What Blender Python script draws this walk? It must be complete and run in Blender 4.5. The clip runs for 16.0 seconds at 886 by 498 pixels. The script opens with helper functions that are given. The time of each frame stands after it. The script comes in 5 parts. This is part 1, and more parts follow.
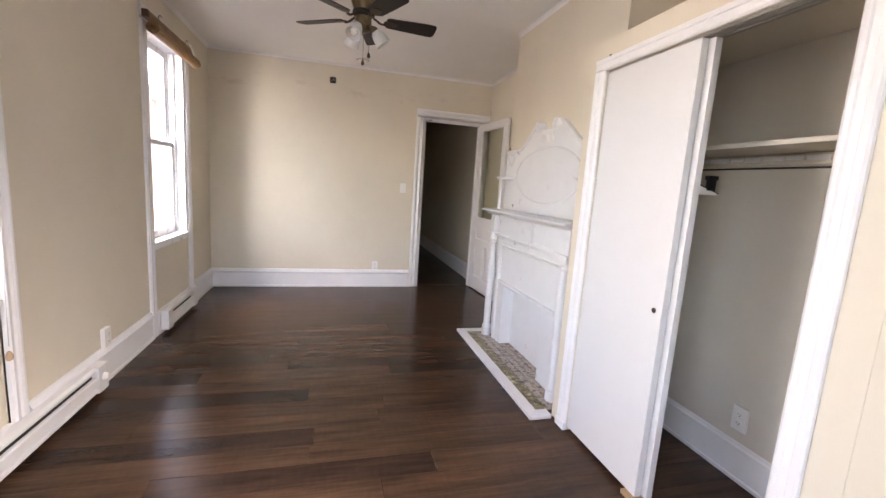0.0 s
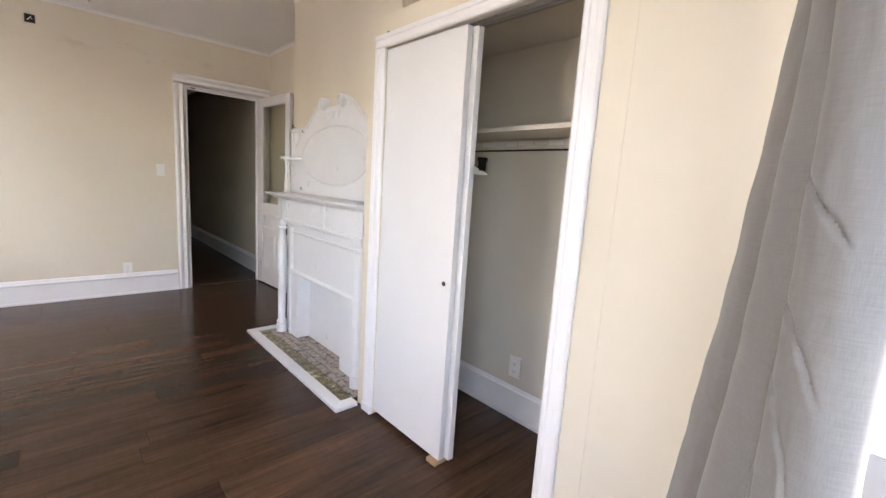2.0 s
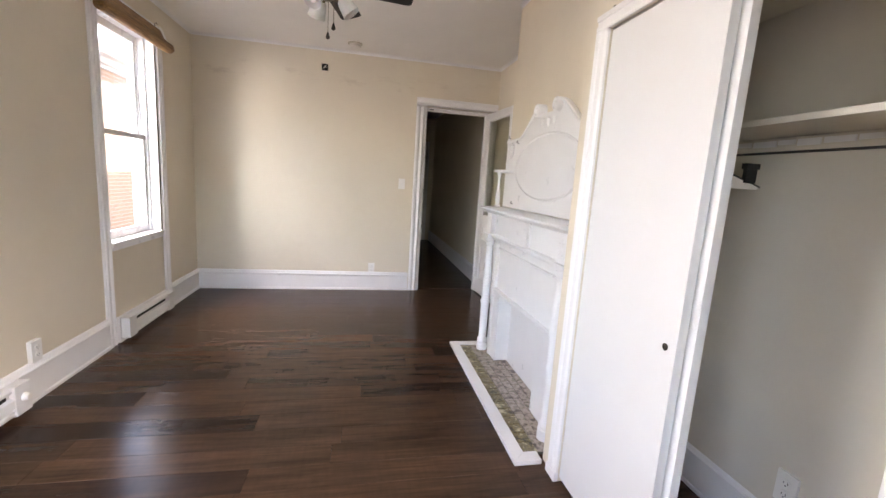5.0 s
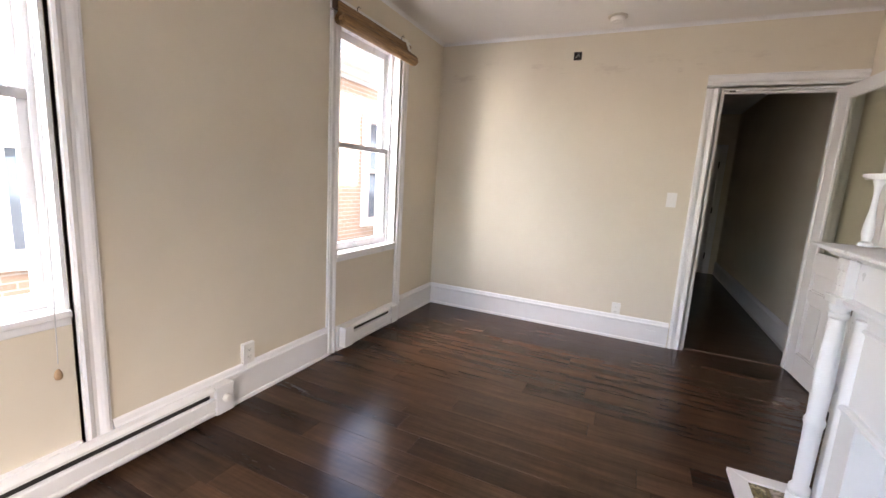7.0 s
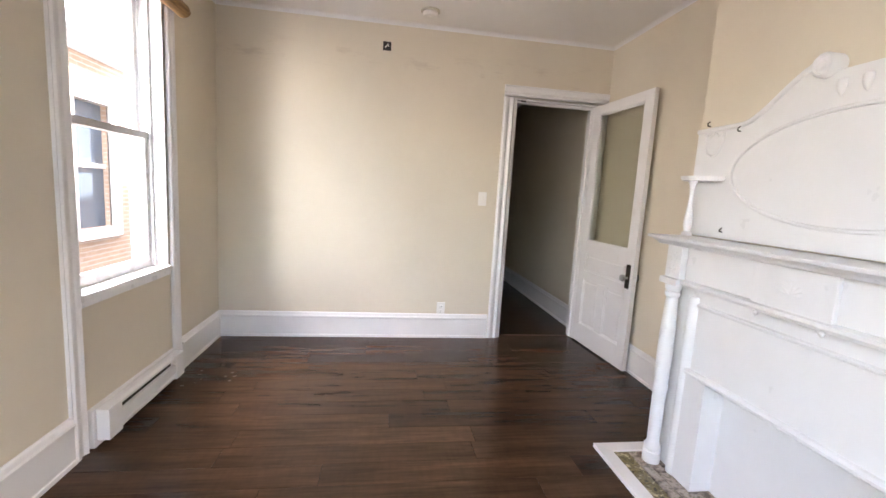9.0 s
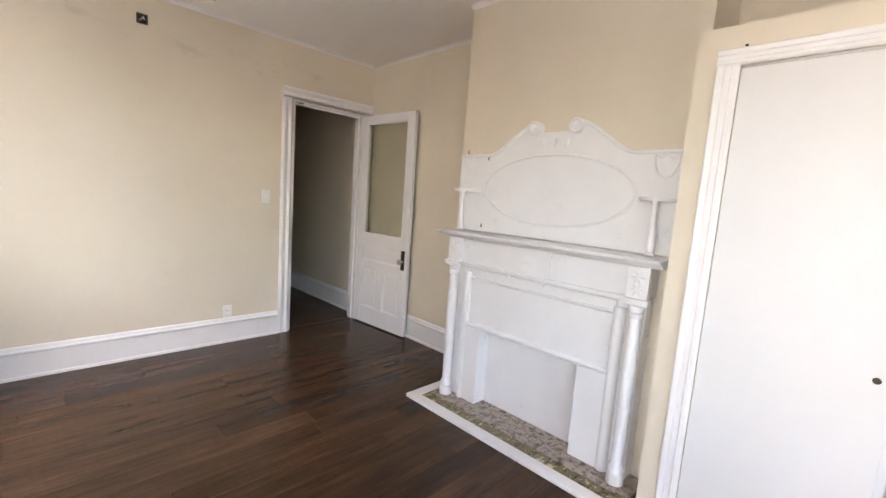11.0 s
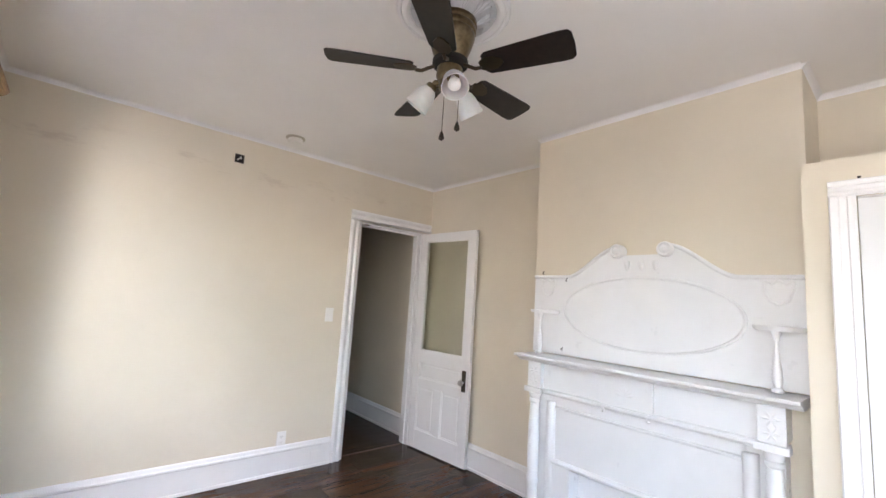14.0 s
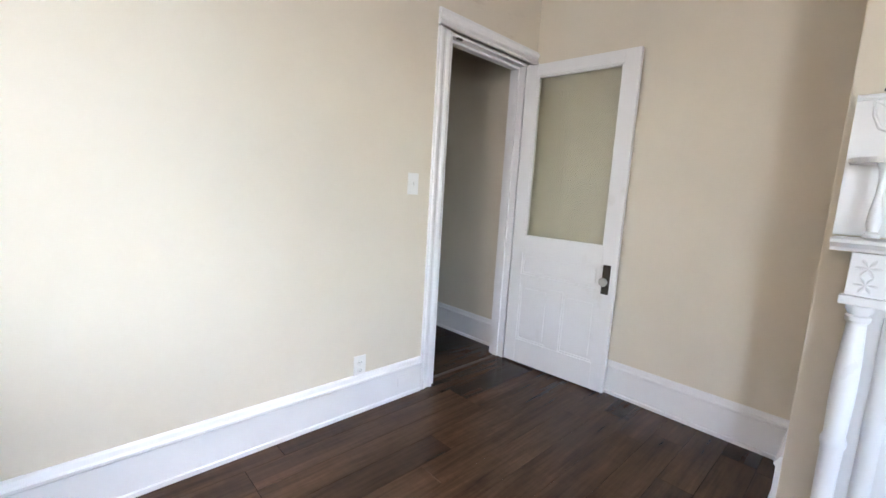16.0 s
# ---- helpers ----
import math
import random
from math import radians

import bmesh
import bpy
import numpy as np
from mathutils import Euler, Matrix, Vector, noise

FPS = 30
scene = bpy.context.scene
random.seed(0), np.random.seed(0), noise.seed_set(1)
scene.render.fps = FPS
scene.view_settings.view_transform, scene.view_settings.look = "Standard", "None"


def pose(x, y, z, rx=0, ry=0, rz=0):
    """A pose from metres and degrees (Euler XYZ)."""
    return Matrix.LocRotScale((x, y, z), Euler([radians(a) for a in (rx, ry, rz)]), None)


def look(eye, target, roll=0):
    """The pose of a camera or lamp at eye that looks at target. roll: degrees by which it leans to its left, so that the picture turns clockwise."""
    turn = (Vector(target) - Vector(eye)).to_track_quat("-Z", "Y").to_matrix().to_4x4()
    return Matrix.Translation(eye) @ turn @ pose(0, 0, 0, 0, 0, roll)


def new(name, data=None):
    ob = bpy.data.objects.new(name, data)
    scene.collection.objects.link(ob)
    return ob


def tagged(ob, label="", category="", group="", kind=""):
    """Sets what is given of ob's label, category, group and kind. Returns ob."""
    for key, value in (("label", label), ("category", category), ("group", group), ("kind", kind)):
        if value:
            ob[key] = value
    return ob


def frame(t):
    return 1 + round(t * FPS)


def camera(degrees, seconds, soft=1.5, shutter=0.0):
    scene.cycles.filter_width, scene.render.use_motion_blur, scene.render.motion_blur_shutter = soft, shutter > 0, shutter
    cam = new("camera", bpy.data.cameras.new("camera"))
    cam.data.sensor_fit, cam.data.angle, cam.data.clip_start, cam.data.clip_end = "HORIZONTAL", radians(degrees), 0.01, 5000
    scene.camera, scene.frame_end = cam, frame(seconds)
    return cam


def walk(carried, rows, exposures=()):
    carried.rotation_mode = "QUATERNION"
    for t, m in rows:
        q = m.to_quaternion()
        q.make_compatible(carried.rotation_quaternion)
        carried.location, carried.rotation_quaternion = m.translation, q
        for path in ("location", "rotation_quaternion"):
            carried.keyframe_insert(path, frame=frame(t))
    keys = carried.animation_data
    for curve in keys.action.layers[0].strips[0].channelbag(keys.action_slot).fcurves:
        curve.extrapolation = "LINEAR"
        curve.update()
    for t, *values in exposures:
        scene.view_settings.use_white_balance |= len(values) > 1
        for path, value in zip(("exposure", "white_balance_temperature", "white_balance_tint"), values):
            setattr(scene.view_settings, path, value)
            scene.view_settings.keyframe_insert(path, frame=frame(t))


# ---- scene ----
cam = camera(93.6, 16.0)
EXPOSURES = [(0, 4.2, 7200, 23), (1.5, 4.25, 7000, 21), (2.5, 4.02, 7250, 20), (3.5, 4.05, 7200, 20), (4.2, 4.2, 7050, 20), (5, 4.28, 7200, 21), (7.5, 4.34, 7150, 21), (8.5, 4.55, 6750, 19), (9.5, 4.40, 7450, 21), (12.5, 4.25, 6950, 18), (13.5, 4.4, 6750, 18), (14.5, 4.5, 6650, 17), (15, 4.5, 6650, 17), (15.5, 4.68, 6600, 16), (16, 4.66, 6250, 15)]
PATH = [
    (0, (-0.034, 0.076, 1.283), (0.487, 1.984, 0.984), 3.8),
    (0.5, (-0.028, 0.075, 1.278), (0.563, 1.958, 0.954), 3.7),
    (1, (-0.005, 0.109, 1.27), (0.822, 1.902, 0.95), 3.8),
    (1.5, (0.032, 0.147, 1.256), (1.171, 1.762, 0.949), 3.8),
    (2, (0.05, 0.166, 1.258), (1.393, 1.616, 0.953), 3.7),
    (2.5, (0.038, 0.159, 1.247), (1.47, 1.524, 0.956), 3.7),
    (3, (0.039, 0.173, 1.25), (1.456, 1.554, 0.958), 3.7),
    (3.5, (0.118, 0.207, 1.265), (1.414, 1.701, 0.963), 3.7),
    (4, (0.198, 0.224, 1.268), (1.265, 1.887, 0.962), 3.7),
    (4.5, (0.261, 0.297, 1.26), (1.021, 2.121, 0.953), 3.9),
    (5, (0.343, 0.417, 1.28), (0.741, 2.351, 0.961), 3.7),
    (5.2, (0.361, 0.455, 1.293), (0.61, 2.413, 0.969), 3.8),
    (7.3, (0.553, 1.464, 1.275), (-0.297, 3.247, 0.957), 3.5),
    (7.5, (0.509, 1.559, 1.275), (-0.335, 3.347, 0.971), 3.5),
    (8, (0.345, 1.695, 1.279), (-0.381, 3.538, 1.001), 3.6),
    (8.5, (0.167, 1.704, 1.271), (-0.166, 3.659, 1.018), 3.6),
    (9, (-0.035, 1.651, 1.246), (0.256, 3.612, 0.985), 3.4),
    (9.5, (-0.204, 1.652, 1.237), (0.66, 3.423, 0.896), 3.1),
    (9.7, (-0.285, 1.651, 1.225), (0.754, 3.317, 0.843), 3.0),
    (11.8, (-0.742, 1.453, 1.412), (0.727, 2.806, 1.309), 3.3),
    (12, (-0.749, 1.436, 1.432), (0.711, 2.802, 1.405), 3.3),
    (12.5, (-0.774, 1.421, 1.496), (0.658, 2.812, 1.627), 3.3),
    (13, (-0.784, 1.451, 1.58), (0.61, 2.867, 1.813), 3.4),
    (13.5, (-0.815, 1.559, 1.527), (0.535, 3.009, 1.799), 3.5),
    (14, (-0.858, 1.799, 1.41), (0.441, 3.3, 1.654), 3.7),
    (14.5, (-0.839, 2.134, 1.315), (0.398, 3.699, 1.457), 3.8),
    (15, (-0.817, 2.545, 1.272), (0.362, 4.16, 1.266), 3.7),
    (15.5, (-0.802, 3.008, 1.219), (0.378, 4.613, 1.04), 3.6),
    (16, (-0.667, 3.355, 1.196), (0.708, 4.781, 0.921), 3.4),
]
walk(cam, [(t, look(eye, target, roll)) for t, eye, target, roll in PATH], EXPOSURES)

# ---- world, sun, lamps ----
world = bpy.data.worlds.new("world")
scene.world = world
world.use_nodes = True
wn = world.node_tree.nodes
sky = wn.new("ShaderNodeTexSky")
sky.sky_type, sky.sun_disc = "NISHITA", False
sky.sun_elevation, sky.sun_rotation = radians(45.5), radians(30)
sky.air_density, sky.dust_density = 1.0, 2.0
wn["Background"].inputs["Strength"].default_value = 0.15
world.node_tree.links.new(sky.outputs[0], wn["Background"].inputs[0])

sun = new("sun", bpy.data.lights.new("sun", "SUN"))
sun.data.energy, sun.data.angle, sun.data.color = 2.1, radians(0.5), (1.0, 0.95, 0.87)
sun.matrix_world = look((4, 7, 8.2), (0, 0, 0))


# strengths of the lamps added in place of sky light at the windows
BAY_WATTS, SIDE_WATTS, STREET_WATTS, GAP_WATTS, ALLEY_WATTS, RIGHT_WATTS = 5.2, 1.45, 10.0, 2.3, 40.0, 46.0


def sky_lamp(name, m, w, h, watts, colour=(1.0, 0.972, 0.94)):
    """An added area lamp, standing in for sky outside a window, facing into the room; m: pose of its centre with -z
    inwards.
    """
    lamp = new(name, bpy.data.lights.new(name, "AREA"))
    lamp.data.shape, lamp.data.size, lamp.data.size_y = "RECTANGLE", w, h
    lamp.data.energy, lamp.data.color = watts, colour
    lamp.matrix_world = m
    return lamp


# ---- materials ----
def material(name, colour, rough=0.5, metal=0.0):
    m = bpy.data.materials.new(name)
    m.use_nodes = True
    n = m.node_tree.nodes
    b = n["Principled BSDF"]
    b.inputs["Base Color"].default_value = (*colour, 1)
    b.inputs["Roughness"].default_value = rough
    b.inputs["Metallic"].default_value = metal
    return m, n, m.node_tree.links, b


def noise_node(n, l, scale, detail=4.0, rough=0.55, stretch=(1, 1, 1), coords=None):
    geo = n.new("ShaderNodeNewGeometry")
    mp = n.new("ShaderNodeMapping")
    mp.inputs["Scale"].default_value = stretch
    l.new(coords or geo.outputs["Position"], mp.inputs["Vector"])
    t = n.new("ShaderNodeTexNoise")
    t.inputs["Scale"].default_value, t.inputs["Detail"].default_value, t.inputs["Roughness"].default_value = scale, detail, rough
    l.new(mp.outputs[0], t.inputs["Vector"])
    return t


def ramp(n, l, source, stops):
    r = n.new("ShaderNodeValToRGB")
    els = r.color_ramp.elements
    while len(els) < len(stops):
        els.new(0.5)
    for e, (p, c) in zip(els, stops):
        e.position, e.color = p, (*c, 1)
    l.new(source, r.inputs[0])
    return r


def bump(n, l, b, source, strength, distance):
    k = n.new("ShaderNodeBump")
    k.inputs["Strength"].default_value, k.inputs["Distance"].default_value = strength, distance
    l.new(source, k.inputs["Height"])
    if b.inputs["Normal"].links:
        l.new(b.inputs["Normal"].links[0].from_socket, k.inputs["Normal"])
    l.new(k.outputs[0], b.inputs["Normal"])


def painted(name, colour, rough, mottle=0.05, wave=0.004, grain=0.0006, scale=2.2):
    """Brushed or rolled paint: faint blotches, gentle unevenness of the ground under it, fine roller grain."""
    m, n, l, b = material(name, colour, rough)
    big = noise_node(n, l, scale, 5)
    lo = [c * (1 - mottle) for c in colour]
    hi = [min(c * (1 + mottle * 0.6), 0.9) for c in colour]
    l.new(ramp(n, l, big.outputs["Fac"], [(0.3, lo), (0.7, hi)]).outputs[0], b.inputs["Base Color"])
    l.new(ramp(n, l, noise_node(n, l, 9, 3).outputs["Fac"], [(0.3, [rough - 0.06] * 3), (0.7, [rough + 0.08] * 3)]).outputs[0], b.inputs["Roughness"])
    bump(n, l, b, noise_node(n, l, 3.0, 3).outputs["Fac"], 0.5, wave)
    bump(n, l, b, noise_node(n, l, 260, 2).outputs["Fac"], 0.35, grain)
    return m


WALL = painted("cream_wall_paint", (0.71, 0.64, 0.515), 0.62, 0.05, 0.012, 0.0008, 1.6)
CEIL = painted("ceiling_paint", (0.85, 0.83, 0.80), 0.75, 0.04, 0.014, 0.0008, 1.3)
WHITE = painted("white_gloss_paint", (0.81, 0.80, 0.79), 0.36, 0.03, 0.002, 0.0003, 5)
MANTEL = painted("mantel_white_paint", (0.78, 0.78, 0.775), 0.33, 0.025, 0.0015, 0.0003, 7)
SLAB = painted("closet_door_paint", (0.70, 0.695, 0.685), 0.45, 0.02, 0.002, 0.0003, 3)
CLOSET = painted("closet_interior_paint", (0.66, 0.61, 0.52), 0.65, 0.06, 0.01, 0.0008, 2)
VINYL = painted("white_vinyl", (0.82, 0.82, 0.82), 0.3, 0.015, 0.0005, 0.0001, 6)
ENAMEL = painted("heater_enamel", (0.78, 0.775, 0.76), 0.35, 0.04, 0.0006, 0.0001, 6)
PLASTIC = material("white_plastic", (0.82, 0.80, 0.76), 0.35)[0]
# for black parts, and for flat plates painted as the shade inside holes
DARK = material("black_and_hole_shade", (0.02, 0.018, 0.016), 0.8)[0]
BRASS_DARK = material("aged_bronze_plate", (0.07, 0.06, 0.05), 0.4, 0.9)[0]
STEEL = material("bare_metal", (0.45, 0.44, 0.42), 0.35, 1.0)[0]
STRIPWOOD = material("dark_threshold_wood", (0.085, 0.050, 0.032), 0.45)[0]
RAWWOOD = material("raw_wood", (0.42, 0.28, 0.16), 0.7)[0]
RAIL = material("sash_rail_grey", (0.46, 0.46, 0.46), 0.4)[0]


def smudged_door():
    m, n, l, b = material("worn_door_paint", (0.78, 0.77, 0.75), 0.4)
    big = noise_node(n, l, 5, 6, 0.6, (1, 1, 0.7))
    l.new(ramp(n, l, big.outputs["Fac"], [(0.24, (0.68, 0.65, 0.60)), (0.38, (0.78, 0.77, 0.755)), (0.8, (0.81, 0.80, 0.79))]).outputs[0], b.inputs["Base Color"])
    bump(n, l, b, noise_node(n, l, 40, 3).outputs["Fac"], 0.4, 0.0008)
    return m


DOORPAINT = smudged_door()


def wall_stained():
    """Cream wall with a faint band of residue where something was once fixed high on it."""
    m, n, l, b = material("cream_wall_residue", (0.70, 0.615, 0.47), 0.62)
    big = noise_node(n, l, 1.6, 5)
    base = ramp(n, l, big.outputs["Fac"], [(0.3, (0.675, 0.605, 0.485)), (0.7, (0.72, 0.65, 0.525))])
    sep = n.new("ShaderNodeSeparateXYZ")
    l.new(n.new("ShaderNodeNewGeometry").outputs["Position"], sep.inputs[0])
    band = n.new("ShaderNodeMapRange")
    band.interpolation_type = "SMOOTHSTEP"
    band.inputs["From Min"].default_value, band.inputs["From Max"].default_value = 2.13, 2.22
    l.new(sep.outputs["Z"], band.inputs["Value"])
    cap = n.new("ShaderNodeMapRange")
    cap.interpolation_type = "SMOOTHSTEP"
    cap.inputs["From Min"].default_value, cap.inputs["From Max"].default_value = 2.40, 2.29
    l.new(sep.outputs["Z"], cap.inputs["Value"])
    streak = noise_node(n, l, 5, 6, 0.68, (0.8, 1, 2.6))
    spots = ramp(n, l, streak.outputs["Fac"], [(0.54, (0, 0, 0)), (0.68, (1, 1, 1))])
    k1 = n.new("ShaderNodeMath")
    k1.operation = "MULTIPLY"
    l.new(band.outputs[0], k1.inputs[0])
    l.new(cap.outputs[0], k1.inputs[1])
    k2 = n.new("ShaderNodeMath")
    k2.operation = "MULTIPLY"
    l.new(k1.outputs[0], k2.inputs[0])
    l.new(spots.outputs[0], k2.inputs[1])
    k3 = n.new("ShaderNodeMath")
    k3.operation = "MULTIPLY"
    k3.inputs[1].default_value = 0.32
    l.new(k2.outputs[0], k3.inputs[0])
    mix = n.new("ShaderNodeMixRGB")
    mix.inputs[2].default_value = (0.42, 0.33, 0.25, 1)
    l.new(k3.outputs[0], mix.inputs[0])
    l.new(base.outputs[0], mix.inputs[1])
    l.new(mix.outputs[0], b.inputs["Base Color"])
    bump(n, l, b, noise_node(n, l, 3.0, 3).outputs["Fac"], 0.5, 0.012)
    bump(n, l, b, noise_node(n, l, 260, 2).outputs["Fac"], 0.35, 0.0008)
    return m


WALL_FAR = wall_stained()


def plank_material():
    """Walnut-brown planks: every plank its own tone, long smoky streaks along it, fine grain, worn satin gloss."""
    m, n, l, b = material("dark_walnut_planks", (0.06, 0.035, 0.025), 0.33)
    info = n.new("ShaderNodeObjectInfo")
    geo = n.new("ShaderNodeNewGeometry")
    shift = n.new("ShaderNodeVectorMath")
    shift.operation = "MULTIPLY_ADD"
    shift.inputs[1].default_value = (17.0, 9.0, 5.0)
    l.new(info.outputs["Random"], shift.inputs[0])
    l.new(geo.outputs["Position"], shift.inputs[2])
    tone = ramp(n, l, info.outputs["Random"], [(0.0, (0.0300, 0.0165, 0.0115)), (0.08, (0.0360, 0.0205, 0.0140)), (0.2, (0.0580, 0.0320, 0.0195)), (0.55, (0.0680, 0.0370, 0.0220)), (0.8, (0.0590, 0.0325, 0.0200)), (1.0, (0.0830, 0.0460, 0.0270))])
    colour = tone.outputs[0]

    def times(colour, source, stops):
        r = ramp(n, l, source, stops)
        mul = n.new("ShaderNodeMixRGB")
        mul.blend_type, mul.inputs[0].default_value = "MULTIPLY", 1.0
        l.new(colour, mul.inputs[1])
        l.new(r.outputs[0], mul.inputs[2])
        return mul.outputs[0]

    drift = noise_node(n, l, 1.0, 5.0, 0.62, (1.9, 13.0, 1), shift.outputs[0])
    colour = times(colour, drift.outputs["Fac"], [(0.26, (0.45, 0.45, 0.47)), (0.46, (0.86, 0.86, 0.87)), (0.58, (1.08, 1.06, 1.04)), (0.74, (1.55, 1.46, 1.36))])
    streak = noise_node(n, l, 1.0, 4.0, 0.6, (3.4, 62.0, 1), shift.outputs[0])
    colour = times(colour, streak.outputs["Fac"], [(0.3, (0.74, 0.74, 0.75)), (0.5, (1.0, 1.0, 1.0)), (0.72, (1.24, 1.22, 1.19))])
    cross = noise_node(n, l, 1.0, 2.0, 0.5, (46.0, 9.0, 1), shift.outputs[0])
    colour = times(colour, cross.outputs["Fac"], [(0.3, (0.93, 0.93, 0.93)), (0.7, (1.07, 1.07, 1.06))])
    l.new(colour, b.inputs["Base Color"])
    b.inputs["Specular IOR Level"].default_value = 0.20
    wear = noise_node(n, l, 3, 3.0, 0.55)
    l.new(ramp(n, l, wear.outputs["Fac"], [(0.3, (0.18, 0.18, 0.18)), (0.7, (0.25, 0.25, 0.25))]).outputs[0], b.inputs["Roughness"])
    bump(n, l, b, noise_node(n, l, 1.0, 2.0, 0.5, (2.2, 9.0, 1), shift.outputs[0]).outputs["Fac"], 0.35, 0.0016)
    return m


PLANK = plank_material()


def fabric():
    """Grey linen-look cloth: slubby threads both ways, a soft satin sheen."""
    m, n, l, b = material("grey_woven_curtain", (0.40, 0.40, 0.41), 0.55)
    weave = noise_node(n, l, 520, 2, 0.5, (1, 1, 0.05))
    weft = noise_node(n, l, 520, 2, 0.5, (0.05, 0.05, 1.0))
    add = n.new("ShaderNodeMath")
    l.new(weave.outputs["Fac"], add.inputs[0])
    l.new(weft.outputs["Fac"], add.inputs[1])
    half = n.new("ShaderNodeMath")
    half.operation, half.inputs[1].default_value = "MULTIPLY", 0.5
    l.new(add.outputs[0], half.inputs[0])
    l.new(ramp(n, l, half.outputs[0], [(0.34, (0.195, 0.187, 0.181)), (0.66, (0.240, 0.231, 0.224))]).outputs[0], b.inputs["Base Color"])
    b.inputs["Sheen Weight"].default_value = 0.25
    bump(n, l, b, half.outputs[0], 0.15, 0.0003)
    return m


FABRIC = fabric()


def bamboo():
    m, n, l, b = material("woven_bamboo", (0.25, 0.14, 0.05), 0.55)
    t = noise_node(n, l, 60, 4, 0.6, (3, 0.12, 3))
    l.new(ramp(n, l, t.outputs["Fac"], [(0.3, (0.11, 0.055, 0.02)), (0.5, (0.25, 0.135, 0.05)), (0.72, (0.42, 0.25, 0.10))]).outputs[0], b.inputs["Base Color"])
    bump(n, l, b, t.outputs["Fac"], 0.7, 0.002)
    return m


BAMBOO = bamboo()
BROWNRAIL = painted("dark_brown_slat", (0.10, 0.055, 0.028), 0.5, 0.25, 0.001, 0.0004, 20)


def blade_wood():
    m, n, l, b = material("dark_fan_blade", (0.028, 0.018, 0.015), 0.42)
    t = noise_node(n, l, 30, 5, 0.6, (1, 1, 1))
    l.new(ramp(n, l, t.outputs["Fac"], [(0.3, (0.008, 0.0055, 0.0045)), (0.7, (0.020, 0.013, 0.010))]).outputs[0], b.inputs["Base Color"])
    b.inputs["Specular IOR Level"].default_value = 0.3
    return m


BLADE = blade_wood()


def antique_brass():
    m, n, l, b = material("antique_brass", (0.25, 0.185, 0.10), 0.33, 1.0)
    t = noise_node(n, l, 35, 4)
    l.new(ramp(n, l, t.outputs["Fac"], [(0.3, (0.11, 0.085, 0.05)), (0.7, (0.24, 0.185, 0.11))]).outputs[0], b.inputs["Base Color"])
    return m


BRASS = antique_brass()
BRONZE = material("dark_bronze", (0.085, 0.065, 0.045), 0.38, 1.0)[0]
GREEN = material("green_plastic", (0.05, 0.22, 0.10), 0.4)[0]


def frosted():
    m, n, l, b = material("frosted_glass_shade", (0.86, 0.85, 0.82), 0.35)
    b.inputs["Transmission Weight"].default_value = 0.25
    b.inputs["Subsurface Weight"].default_value = 0.15
    t = noise_node(n, l, 22, 4)
    l.new(ramp(n, l, t.outputs["Fac"], [(0.3, (0.74, 0.73, 0.70)), (0.7, (0.88, 0.87, 0.85))]).outputs[0], b.inputs["Base Color"])
    return m


FROST = frosted()


def thin_glass(name, tint, gloss):
    """A thin pane: see-through with a mirror film that grows towards grazing views."""
    m = bpy.data.materials.new(name)
    m.use_nodes = True
    n, l = m.node_tree.nodes, m.node_tree.links
    out = n["Material Output"]
    n.remove(n["Principled BSDF"])
    tr, gl, mx, lw = n.new("ShaderNodeBsdfTransparent"), n.new("ShaderNodeBsdfGlossy"), n.new("ShaderNodeMixShader"), n.new("ShaderNodeLayerWeight")
    tr.inputs[0].default_value = (*tint, 1)
    gl.inputs["Roughness"].default_value = 0.02
    power, scale = n.new("ShaderNodeMath"), n.new("ShaderNodeMath")
    power.operation, power.inputs[1].default_value = "POWER", 4.0
    scale.operation, scale.inputs[1].default_value, scale.inputs[2].default_value = "MULTIPLY_ADD", 0.5, gloss
    lw.inputs["Blend"].default_value = 0.5
    l.new(lw.outputs["Facing"], power.inputs[0])
    l.new(power.outputs[0], scale.inputs[0])
    l.new(scale.outputs[0], mx.inputs[0])
    l.new(tr.outputs[0], mx.inputs[1])
    l.new(gl.outputs[0], mx.inputs[2])
    l.new(mx.outputs[0], out.inputs[0])
    return m


PANE = thin_glass("thin_window_pane", (0.97, 0.98, 0.98), 0.03)
DOORPANE = thin_glass("thin_door_pane", (0.93, 0.94, 0.91), 0.07)


def tile_material(name, stops, scale):
    m, n, l, b = material(name, stops[1][1], 0.3)
    info = n.new("ShaderNodeObjectInfo")
    geo = n.new("ShaderNodeNewGeometry")
    shift = n.new("ShaderNodeVectorMath")
    shift.operation, shift.inputs[1].default_value = "MULTIPLY_ADD", (3.0, 7.0, 2.0)
    l.new(info.outputs["Random"], shift.inputs[0])
    l.new(geo.outputs["Position"], shift.inputs[2])
    t = noise_node(n, l, scale, 5, 0.65, (1, 1, 1), shift.outputs[0])
    l.new(ramp(n, l, t.outputs["Fac"], stops).outputs[0], b.inputs["Base Color"])
    bump(n, l, b, t.outputs["Fac"], 0.4, 0.002)
    return m


TILE_EDGE = tile_material("olive_relief_tile", [(0.38, (0.05, 0.04, 0.018)), (0.47, (0.26, 0.21, 0.09)), (0.53, (0.08, 0.065, 0.03)), (0.62, (0.55, 0.48, 0.30))], 26)
TILE_IN = tile_material("mottled_hearth_tile", [(0.36, (0.09, 0.07, 0.055)), (0.46, (0.28, 0.23, 0.19)), (0.54, (0.45, 0.38, 0.32)), (0.64, (0.17, 0.15, 0.10))], 20)
GROUT = material("dark_grout", (0.10, 0.085, 0.06), 0.85)[0]


